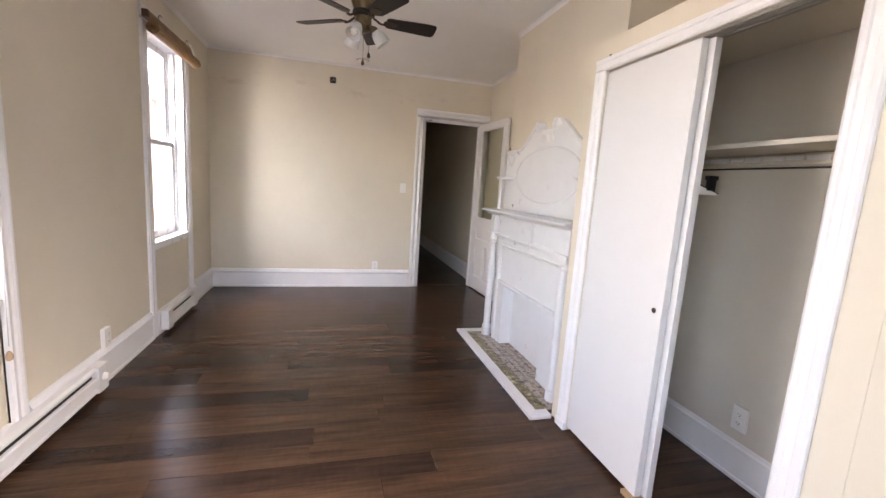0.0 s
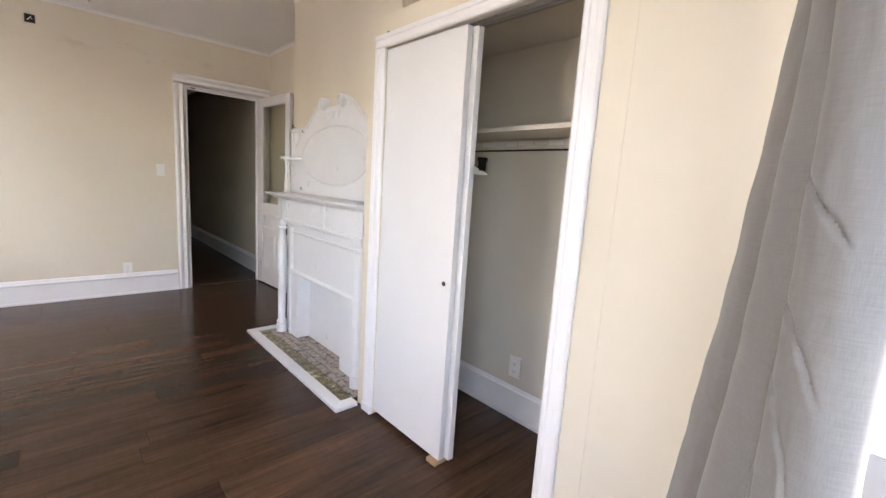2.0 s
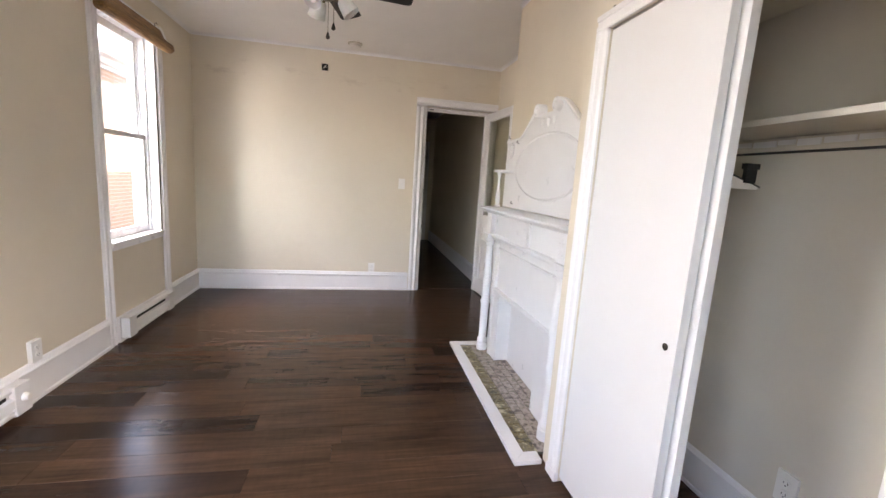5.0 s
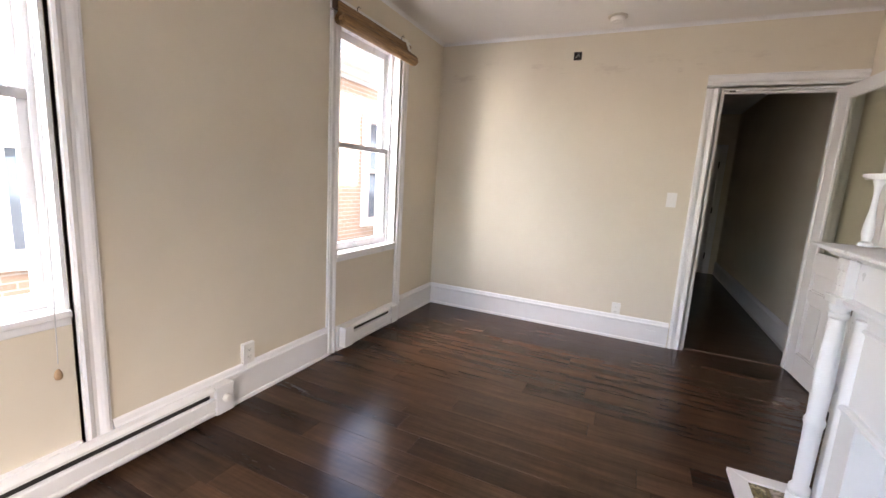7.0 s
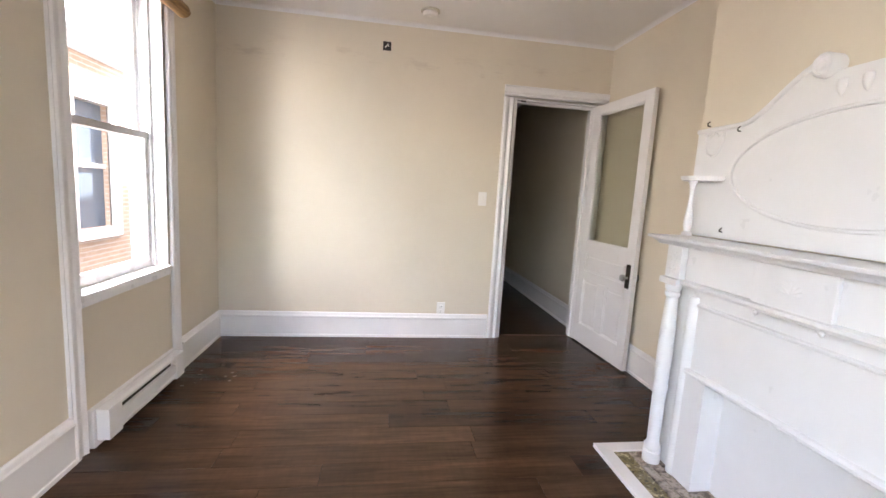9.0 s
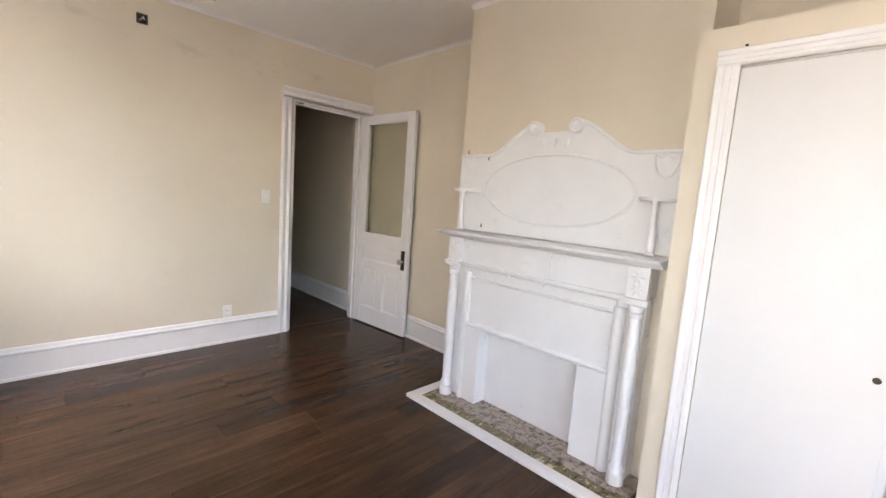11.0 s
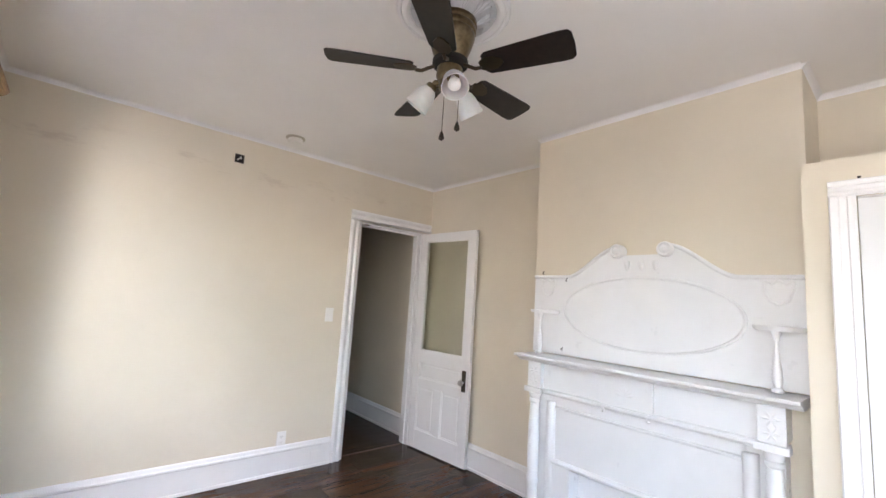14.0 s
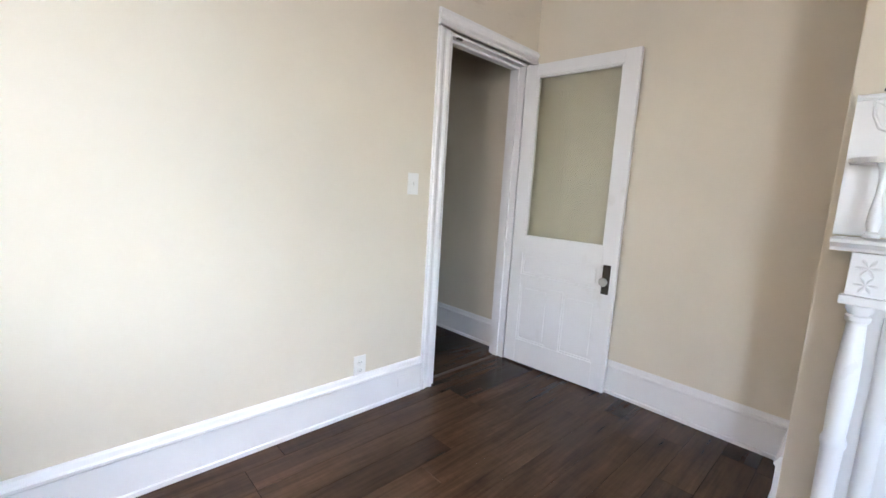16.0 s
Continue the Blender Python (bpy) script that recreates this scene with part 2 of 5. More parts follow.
def brick_material():
    m, n, l, b = material("red_brick", (0.36, 0.17, 0.10), 0.85)
    tc = n.new("ShaderNodeTexCoord")
    mp = n.new("ShaderNodeMapping")
    mp.inputs["Rotation"].default_value = (radians(90), 0, radians(90))
    t = n.new("ShaderNodeTexBrick")
    t.inputs["Color1"].default_value, t.inputs["Color2"].default_value = (0.44, 0.31, 0.235, 1), (0.37, 0.26, 0.20, 1)
    t.inputs["Mortar"].default_value = (0.50, 0.46, 0.41, 1)
    t.inputs["Scale"].default_value, t.inputs["Mortar Size"].default_value = 1.0, 0.008
    t.inputs["Brick Width"].default_value, t.inputs["Row Height"].default_value = 0.215, 0.072
    comb, sep = n.new("ShaderNodeCombineXYZ"), n.new("ShaderNodeSeparateXYZ")
    l.new(n.new("ShaderNodeNewGeometry").outputs["Position"], sep.inputs[0])
    l.new(sep.outputs["Y"], comb.inputs["X"])
    l.new(sep.outputs["Z"], comb.inputs["Y"])
    l.new(comb.outputs[0], t.inputs["Vector"])
    l.new(t.outputs["Color"], b.inputs["Base Color"])
    bump(n, l, b, t.outputs["Fac"], -0.6, 0.006)
    return m


BRICK = brick_material()
SIDING = painted("white_clapboard", (0.60, 0.60, 0.595), 0.55, 0.04, 0.002, 0.0004, 3)
SLATE = painted("grey_roofing", (0.16, 0.165, 0.18), 0.8, 0.2, 0.004, 0.002, 5)
BROWNWALL = painted("brown_shingle", (0.095, 0.078, 0.078), 0.8, 0.25, 0.006, 0.002, 6)
EARTH = painted("ground_soil_and_paving", (0.16, 0.155, 0.14), 0.9, 0.25, 0.02, 0.004, 0.8)
PLASTER = painted("outer_render", (0.45, 0.40, 0.34), 0.85, 0.1, 0.006, 0.002, 2)


# ---- mesh helpers ----
def box(bm, x0, x1, y0, y1, z0, z1, m=None):
    pts = [(x, y, z) for z in (z0, z1) for y in (y0, y1) for x in (x0, x1)]
    v = [bm.verts.new(m @ Vector(p) if m else p) for p in pts]
    for f in ((0, 1, 3, 2), (4, 6, 7, 5), (0, 4, 5, 1), (2, 3, 7, 6), (0, 2, 6, 4), (1, 5, 7, 3)):
        bm.faces.new([v[i] for i in f])


def prism(bm, pts, o, ax, ay, ex):
    """A closed outline pts (a, b) in the plane of ax and ay at o, drawn out along ex."""
    o, ax, ay, ex = Vector(o), Vector(ax), Vector(ay), Vector(ex)
    a = [bm.verts.new(o + ax * p + ay * q) for p, q in pts]
    b = [bm.verts.new(o + ax * p + ay * q + ex) for p, q in pts]
    n = len(pts)
    for i in range(n):
        bm.faces.new((a[i], a[(i + 1) % n], b[(i + 1) % n], b[i]))
    bm.faces.new(a[::-1])
    bm.faces.new(b)


def lathe(bm, profile, o, n=20, m=None, cap=True):
    """Turns (radius, height) pairs round the z axis at o."""
    o = Vector(o)
    rings = []
    for r, h in profile:
        rings.append([bm.verts.new((m @ Vector((r * math.cos(math.tau * i / n), r * math.sin(math.tau * i / n), h)) if m else Vector((r * math.cos(math.tau * i / n), r * math.sin(math.tau * i / n), h))) + o) for i in range(n)])
    for a, b in zip(rings, rings[1:]):
        for i in range(n):
            bm.faces.new((a[i], a[(i + 1) % n], b[(i + 1) % n], b[i]))
    if cap:
        bm.faces.new(rings[0][::-1])
        bm.faces.new(rings[-1])


def tube(bm, pts, r, n=10):
    """A round bar along a line of points; r: one radius, or one for each point."""
    pts = [Vector(p) for p in pts]
    rs = r if isinstance(r, (list, tuple)) else [r] * len(pts)
    rings = []
    for i, p in enumerate(pts):
        d = (pts[min(i + 1, len(pts) - 1)] - pts[max(i - 1, 0)]).normalized()
        side = d.orthogonal().normalized() if i == 0 else (side - d * side.dot(d)).normalized()
        up = d.cross(side)
        rings.append([bm.verts.new(p + rs[i] * (math.cos(math.tau * k / n) * side + math.sin(math.tau * k / n) * up)) for k in range(n)])
    for a, b in zip(rings, rings[1:]):
        for i in range(n):
            bm.faces.new((a[i], a[(i + 1) % n], b[(i + 1) % n], b[i]))
    bm.faces.new(rings[0][::-1])
    bm.faces.new(rings[-1])


def mesh_object(name, bm, mat, bevel=0.0, smooth=False):
    bmesh.ops.recalc_face_normals(bm, faces=bm.faces)
    if bevel:
        sharp = [e for e in bm.edges if len(e.link_faces) == 2 and e.calc_face_angle(0) > 0.5]
        bmesh.ops.bevel(bm, geom=sharp, offset=bevel, segments=2, profile=0.6, affect="EDGES", clamp_overlap=True)
    me = bpy.data.meshes.new(name)
    bm.to_mesh(me)
    bm.free()
    me.materials.append(mat)
    if smooth:
        for p in me.polygons:
            p.use_smooth = True
        me.set_sharp_from_angle(angle=radians(38))
    return new(name, me)


def part(name, bm, mat, parent, label="", bevel=0.0, smooth=False):
    ob = mesh_object(name, bm, mat, bevel, smooth)
    ob.parent = parent
    if parent.type == "EMPTY":
        ob.matrix_parent_inverse = parent.matrix_basis.inverted()
    if label:
        tagged(ob, label)
    return ob


def bpart(name, dims, mat, parent, label="", bevel=0.002, m=None):
    bm = bmesh.new()
    box(bm, *dims, m)
    return part(name, bm, mat, parent, label, bevel)


def thing(name, at, label, category, group="", kind=""):
    ob = new(name)
    ob.empty_display_size = 0.05
    ob.matrix_basis = pose(*at)
    return tagged(ob, label, category, group, kind)


def structure(name, bm, mat, label="", category="", bevel=0.0):
    return tagged(mesh_object(name, bm, mat, bevel), label, category, "", "structure")


def frame_of(o, out):
    """Axes of a wall: x along it, y outwards from its inner face, z up."""
    y = Vector((*out, 0)).normalized()
    x = y.cross(Vector((0, 0, 1)))
    m = Matrix((x, y, Vector((0, 0, 1)))).transposed().to_4x4()
    m.translation = Vector((*o, 0))
    return m


# ---- plan ----
XL, XR, XB, XC = -1.32, 1.85, 1.44, 1.24
YF, ZC, BAY = 5.14, 2.56, 0.36
XRB, BAY_D = 1.292, 0.85
YB, HALL_END, HALL_L = BAY - BAY_D, 9.35, -0.10
W_LEFT = frame_of((XL, BAY), (-1, 0))
W_FAR = frame_of((XL, YF), (0, 1))
W_RIGHT = frame_of((XR, HALL_END), (1, 0))
W_BAY_R = frame_of((XRB, BAY), (1, -1))
W_BAY_C = frame_of((XRB - BAY_D, YB), (0, -1))
W_BAY_L = frame_of((XL + BAY_D, YB), (-1, -1))
BAY_LEN = BAY_D * math.sqrt(2)
BAY_C_LEN = XRB - XL - 2 * BAY_D


def wall(name, m, length, thick, openings, mat, label, start=0.0, top=ZC, low=0.0):
    """A wall with openings (u0, u1, z0, z1) cut through it."""
    bm = bmesh.new()
    u = start
    for u0, u1, z0, z1 in sorted(openings):
        box(bm, u, u0, 0, thick, low, top, m)
        if z0 > low:
            box(bm, u0, u1, 0, thick, low, z0, m)
        box(bm, u0, u1, 0, thick, z1, top, m)
        u = u1
    box(bm, u, length, 0, thick, low, top, m)
    return structure(name, bm, mat, label, "wall")


WIN = (0.69, 2.27)
WIN1, WIN2 = (1.315 - BAY, 2.085 - BAY), (3.605 - BAY, 4.376 - BAY)
DOOR = (1.02, 1.745, 2.075)
FOOTPRINT = [(XL - 0.2, BAY - 0.02), (XL + BAY_D - 0.06, YB - 0.15), (XRB - BAY_D + 0.06, YB - 0.15), (XRB + 0.2, BAY - 0.02), (XR + 0.15, BAY), (XR + 0.15, HALL_END + 0.13), (XL - 0.2, HALL_END + 0.13)]
BAYWIN = (0.13, 0.95, 0.575, 2.155)
BAYWIN_C = (0.10, BAY_C_LEN - 0.10, 0.615, 2.195)

wall("wall_left", W_LEFT, YF - BAY + 0.2, 0.2, [(*WIN1, *WIN), (*WIN2, *WIN)], WALL, "cream painted plaster wall with two tall sash windows")
wall("wall_far", W_FAR, XR - XL, 0.13, [(DOOR[0] - XL, DOOR[1] - XL, 0, DOOR[2])], WALL_FAR, "cream painted plaster wall with faint residue marks high up")
wall("wall_right", W_RIGHT, HALL_END - BAY, 0.15, [], WALL, "cream painted plaster wall running on into the hall", start=-0.13)
wall("wall_bay_right", W_BAY_R, BAY_LEN, 0.15, [BAYWIN], WALL, "cream painted wall of the bay with a window")
wall("wall_bay_centre", W_BAY_C, BAY_C_LEN, 0.15, [BAYWIN_C], WALL, "cream painted wall of the bay with a wide window")
wall("wall_bay_left", W_BAY_L, BAY_LEN, 0.15, [BAYWIN], WALL, "cream painted wall of the bay with a window")
bm = bmesh.new()
box(bm, XC + 0.0015, XR - 0.001, BAY + 0.001, 0.7279, 0, ZC)
structure("wall_bay_return", bm, WALL, "cream painted wall return beside the bay", "wall")
# unseen; set far left so less bounced light brightens the hall
bm = bmesh.new()
box(bm, HALL_L - 0.12, HALL_L, YF + 0.13, HALL_END, 0, ZC)
structure("wall_hall_left", bm, WALL, "unseen cream hall wall, set far left to darken the hall", "wall")
bm = bmesh.new()
box(bm, HALL_L - 0.12, XR, HALL_END, HALL_END + 0.13, 0, ZC)
structure("wall_hall_end", bm, WALL, "cream painted wall at the end of the hall", "wall")
bm = bmesh.new()
box(bm, XB, XR - 0.002, 2.096, 3.492, 0, ZC)
structure("chimney_breast", bm, WALL, "cream painted chimney breast", "wall", 0.004)

# ceiling over room, bay and hall, and an unseen storey sized to shade the brick house
bm = bmesh.new()
prism(bm, FOOTPRINT, (0, 0, ZC), (1, 0, 0), (0, 1, 0), (0, 0, 0.12))
structure("ceiling", bm, CEIL, "off-white painted plaster ceiling", "ceiling")
bm = bmesh.new()
box(bm, XL - 0.2, XR + 0.15, BAY, 16.0, ZC + 0.12, 7.0)
structure("shading_storey", bm, PLASTER, "unseen rendered storey above, sized to shade the foot of the brick house", "building")
# unseen closing blocks; the rear one runs on beneath the shading storey
bm = bmesh.new()
box(bm, XL - 0.2, HALL_L - 0.12, YF + 0.2, HALL_END + 0.13, -1.0, ZC)
box(bm, XL - 0.2, XR + 0.15, HALL_END + 0.13, 16.0, -1.0, ZC + 0.12)
structure("rear_rooms", bm, PLASTER, "rendered outer walls of the rear rooms", "building")

# thin cove where walls meet the ceiling
COVE = [(0, 0), (0.024, 0), (0.016, -0.005), (0.006, -0.014), (0, -0.025)]


def cove(bm, o, inward, run):
    prism(bm, COVE, (*o, ZC - 0.001), (*inward, 0), (0, 0, 1), (*run, 0))


bm = bmesh.new()
cove(bm, (XL, BAY), (1, 0), (0, YF - BAY))
cove(bm, (XL, YF), (0, -1), (XR - XL, 0))
cove(bm, (XR, 3.492), (-1, 0), (0, YF - 3.492))
cove(bm, (XB, 2.096), (-1, 0), (0, 1.396))
cove(bm, (XB, 3.492), (0, 1), (XR - XB, 0))
cove(bm, (XB, 2.096), (0, -1), (XR - XB, 0))
cove(bm, (XR, 0.725), (-1, 0), (0, 2.096 - 0.725))
cove(bm, (XC + 0.0015, BAY), (-1, 0), (0, 0.725 - BAY))
structure("trim_cove", bm, WHITE, "thin off-white cove along the ceiling edge", "trim")

# baseboards
BASE = [(0, 0), (0.024, 0), (0.024, 0.018), (0.018, 0.022), (0.018, 0.158), (0.026, 0.165), (0.026, 0.176), (0.019, 0.182), (0.013, 0.198), (0.006, 0.205), (0, 0.205)]


def baseboard(o, inward, run, h=1.0):
    bm = bmesh.new()
    prism(bm, [(a, b * h * 1.03) for a, b in BASE], (*o, 0.001), (*inward, 0), (0, 0, 1), (*run, 0))
    return structure("baseboard", bm, WHITE, "white painted moulded baseboard", "baseboard")


baseboard((XL, 2.19), (1, 0), (0, 3.505 - 2.19))
baseboard((XL, 4.478), (1, 0), (0, YF - 4.478))
baseboard((XL, YF), (0, -1), (0.912 - XL, 0))
baseboard((XR, 3.494), (-1, 0), (0, YF - 3.494))
baseboard((XB, 3.492), (0, 1), (XR - XB, 0))
baseboard((XR, YF + 0.15), (-1, 0), (0, HALL_END - YF - 0.15))
baseboard((XC + 0.0015, BAY + 0.02), (-1, 0), (0, 0.812 - BAY - 0.02))
baseboard((XR, 0.79), (-1, 0), (0, 2.035 - 0.79), 0.9)

# subfloor under the planks
bm = bmesh.new()
prism(bm, FOOTPRINT, (0, 0, -0.16), (1, 0, 0), (0, 1, 0), (0, 0, 0.152))
floor = structure("floor", bm, DARK, "dark walnut-brown wood plank floor with a satin sheen", "floor")


# ---- windows ----
CASING = [(0, 0), (0.012, 0.0), (0.014, 0.016), (0.024, 0.022), (0.036, 0.018), (0.044, 0.012), (0.056, 0.012), (0.064, 0.018), (0.076, 0.022), (0.088, 0.022), (0.094, 0.014), (0.1, 0.014), (0.1, 0)]


def casing_strip(bm, m, u, z0, z1, flip):
    """An upright moulded casing; its inner edge at u, spreading outwards (flip 1: towards +u)."""
    prism(bm, CASING, m @ Vector((u, 0, z0)), m.to_3x3() @ Vector((flip, 0, 0)), m.to_3x3() @ Vector((0, -1, 0)), (0, 0, z1 - z0))


def sash(name, w, m, u0, u1, z0, z1, y, stile, rail_low, rail_top, mat):
    bm = bmesh.new()
    t = 0.032
    box(bm, u0, u0 + stile, y, y + t, z0, z1, m)
    box(bm, u1 - stile, u1, y, y + t, z0, z1, m)
    box(bm, u0 + stile, u1 - stile, y, y + t, z0, z0 + rail_low, m)
    box(bm, u0 + stile, u1 - stile, y, y + t, z1 - rail_top, z1, m)
    s = part(name, bm, mat, w)
    bm = bmesh.new()
    box(bm, u0 + stile - 0.004, u1 - stile + 0.004, y + 0.014, y + 0.018, z0 + rail_low - 0.004, z1 - rail_top + 0.004, m)
    pane = part("pane", bm, PANE, s)
    pane.visible_shadow = False
    return s


def sash_window(name, m, u0, u1, z0, z1, thick, label, casing_to=0.0, casing_top=2.37, y_in=0.085):
    w = thing(name, m @ Vector(((u0 + u1) / 2, 0, z0)), label, "window", kind="structure")
    meet = z0 + (z1 - z0) * 0.5
    # jamb lining, head and stool
    bm = bmesh.new()
    box(bm, u0 + 0.001, u0 + 0.016, 0.001, thick, z0, z1, m)
    part("jamb", bm, VINYL, w)
    bm = bmesh.new()
    box(bm, u1 - 0.016, u1 - 0.001, 0.001, thick, z0, z1, m)
    part("jamb", bm, VINYL, w)
    bm = bmesh.new()
    box(bm, u0 + 0.016, u1 - 0.016, 0.001, thick, z1 - 0.016, z1 - 0.001, m)
    part("head", bm, VINYL, w)
    for ua, ub in ((u0 + 0.016, u0 + 0.034), (u1 - 0.034, u1 - 0.016)):
        bm = bmesh.new()
        box(bm, ua, ub, y_in - 0.018, y_in - 0.002, z0 + 0.02, z1 - 0.02, m)
        box(bm, ua, ub - 0.006 if ua < (u0 + u1) / 2 else ub, y_in + 0.034, y_in + 0.042, z0 + 0.02, z1 - 0.02, m)
        part("stop", bm, VINYL, w)
    bm = bmesh.new()
    box(bm, u0 + 0.001, u1 - 0.001, -0.02, thick + 0.03, z0 + 0.001, z0 + 0.028, m)
    box(bm, u0 + 0.001, u1 - 0.001, -0.008, 0.0, z0 - 0.03, z0 + 0.001, m)
    part("window_sill", bm, VINYL, w, bevel=0.004)
    sash("lower_sash", w, m, u0 + 0.018, u1 - 0.018, z0 + 0.029, meet + 0.018, y_in, 0.045, 0.055, 0.036, VINYL)
    sash("upper_sash", w, m, u0 + 0.018, u1 - 0.018, meet - 0.014, z1 - 0.018, y_in + 0.044, 0.045, 0.034, 0.05, VINYL)
    bm = bmesh.new()
    box(bm, u0 + 0.02, u1 - 0.02, y_in - 0.006, y_in - 0.001, meet - 0.018, meet + 0.017, m)
    part("meeting_rail", bm, RAIL, w, "grey meeting rail")
    bm = bmesh.new()
    casing_strip(bm, m, u0, casing_to, casing_top - 0.1, -1)
    part("casing", bm, WHITE, w)
    bm = bmesh.new()
    casing_strip(bm, m, u1, casing_to, casing_top - 0.1, 1)
    part("casing", bm, WHITE, w)
    bm = bmesh.new()
    prism(bm, CASING, m @ Vector((u0 - 0.1, 0, z1)), (0, 0, 1), m.to_3x3() @ Vector((0, -1, 0)), m.to_3x3() @ Vector((u1 - u0 + 0.2, 0, 0)))
    part("casing", bm, WHITE, w)
    return w


sash_window("window_1", W_LEFT, *WIN1, *WIN, 0.2, "tall white double-hung sash window with moulded casing")
sash_window("window_2", W_LEFT, *WIN2, *WIN, 0.2, "tall white double-hung sash window with moulded casing to the floor")
sash_window("window_3", W_BAY_R, *BAYWIN, 0.15, "white double-hung bay window behind a grey curtain", casing_to=0.575, y_in=0.05)
sash_window("window_4", W_BAY_C, *BAYWIN_C, 0.15, "wide white double-hung bay window", casing_to=0.615, y_in=0.05)
sash_window("window_5", W_BAY_L, *BAYWIN, 0.15, "white double-hung bay window", casing_to=0.615, y_in=0.05)


def lamp_pose(m, u, y, z):
    """A pose in a wall's opening that faces into the room."""
    at = m @ Vector((u, y, z))
    return look(at, at - m.to_3x3() @ Vector((0, 1, 0)))


# added lamps outside the bay, tilted down, in place of its sky light
sky_lamp("sky_lamp_bay_centre", look(W_BAY_C @ Vector((BAY_C_LEN / 2, 0.85, 2.65)), W_BAY_C @ Vector((BAY_C_LEN / 2, -1.6, 0.5))), 0.7, 0.9, BAY_WATTS)
sky_lamp("sky_lamp_bay_left", look(W_BAY_L @ Vector((BAY_LEN / 2, 0.85, 2.65)), W_BAY_L @ Vector((BAY_LEN / 2, -1.6, 0.5))), 0.72, 0.9, BAY_WATTS * 0.55)
sky_lamp("daylight_window", lamp_pose(W_LEFT, (WIN1[0] + WIN1[1]) / 2, 0.22, 1.48), 0.72, 1.5, SIDE_WATTS)
# unseen lamp added for low sky at the street end between the houses
sky_lamp("sky_lamp_street_end", look((-3.0, 2.9, 2.0), (0.2, 5.0, 1.2)), 2.4, 3.0, STREET_WATTS)
# narrow lamp added beside it to sharpen the light's edge on the far wall
sky_lamp("fill_lamp_street_gap", look((-2.50, 2.15, 1.5), (-0.5, 5.0, 1.2)), 0.5, 1.7, GAP_WATTS, (0.95, 0.97, 1.0))
# lamp added above the gap for sky light, falling steeply through the side windows
sky_lamp("sky_lamp_alley", look((-3.3, 3.4, 4.4), (-0.4, 3.3, 0.2)), 3.4, 1.6, ALLEY_WATTS)
# lamp added outside the curtained bay window for sky, lighting the opposite wall's foot
sky_lamp("sky_lamp_bay_right", look(W_BAY_R @ Vector((0.55, 2.5, 3.35)), (-1.2, 2.7, 0.2)), 1.8, 1.5, RIGHT_WATTS)


# ---- neighbouring houses and ground outside ----
bm = bmesh.new()
box(bm, -400, 400, -400, 400, -1.3, -1.0)
structure("ground", bm, EARTH, "bare grey-brown ground between the houses", "ground")

NX = -4.4
house = thing("brick_house", (NX, 6, -1.0), "red brick house with white cornice beyond the windows", "house", kind="structure")
bm = bmesh.new()
u = 2.2
for a, b in ((3.0, 3.8), (5.2, 5.9), (8.32, 9.12)):
    box(bm, NX - 0.3, NX, u, a, -1.0, 2.94)
    box(bm, NX - 0.3, NX, a, b, -1.0, 0.42)
    box(bm, NX - 0.3, NX, a, b, 2.30, 2.94)
    u = b
box(bm, NX - 0.3, NX, u, 18, -1.0, 2.94)
part("wall", bm, BRICK, house)
bm = bmesh.new()
prism(bm, [(0, 2.94), (0.04, 2.94), (0.04, 3.0), (0.10, 3.02), (0.12, 3.12), (0.22, 3.16), (0.24, 3.30), (0, 3.30)], (NX, 2.2, 0), (1, 0, 0), (0, 0, 1), (0, 15.8, 0))
part("cornice", bm, SIDING, house)
bm = bmesh.new()
prism(bm, [(0.2, 3.30), (0.18, 3.33), (-5, 3.40), (-5, 3.30)], (NX, 2.2, 0), (1, 0, 0), (0, 0, 1), (0, 15.8, 0))
part("roof", bm, SLATE, house)
for a, b in ((3.0, 3.8), (5.2, 5.9), (8.32, 9.12)):
    w = part("window", (lambda q: (box(q, NX - 0.02, NX + 0.05, a - 0.2, a, 0.26, 2.46), box(q, NX - 0.02, NX + 0.05, b, b + 0.2, 0.26, 2.46), box(q, NX - 0.02, NX + 0.07, a, b, 2.30, 2.46), box(q, NX - 0.02, NX + 0.09, a, b, 0.26, 0.42), box(q, NX - 0.12, NX - 0.06, a, b, 1.33, 1.40), q)[-1])(bmesh.new()), SIDING, house)
    bm = bmesh.new()
    box(bm, NX - 0.11, NX - 0.10, a, b, 0.42, 2.30)
    part("pane", bm, material("far_window_glass", (0.10, 0.14, 0.19), 0.08)[0], w)

side = thing("clapboard_house", (5.6, 0, -1.0), "white clapboard house with brown shingles above", "house", kind="structure")
bm = bmesh.new()
box(bm, 5.6, 6.0, -12, 12, -1.0, 0.05)
part("wall", bm, SIDING, side)
bm = bmesh.new()
box(bm, 5.66, 6.0, -12, 12, 0.12, 6.4)
part("shingle_wall", bm, BROWNWALL, side)
bm = bmesh.new()
box(bm, 5.50, 6.0, -12, 12, 0.05, 0.16)
part("ledge", bm, SIDING, side, bevel=0.01)
bm = bmesh.new()
prism(bm, [(5.58, -0.05), (5.575, 0.02), (5.6, 0.14), (5.6, -0.05)], (0, -12, 0), (1, 0, 0), (0, 0, 1), (0, 24, 0))
board0 = part("board", bm, SIDING, side)
board0.location.z = -0.9
for i in range(1, 7):
    o = new("board", board0.data)
    o.parent, o.matrix_parent_inverse = side, side.matrix_basis.inverted()
    o.location.z = -0.9 + 0.13 * i
bm = bmesh.new()
box(bm, 5.62, 5.70, 0.35, 0.50, 0.16, 3.3)
box(bm, 5.62, 5.70, -0.9, -0.75, 0.16, 3.3)
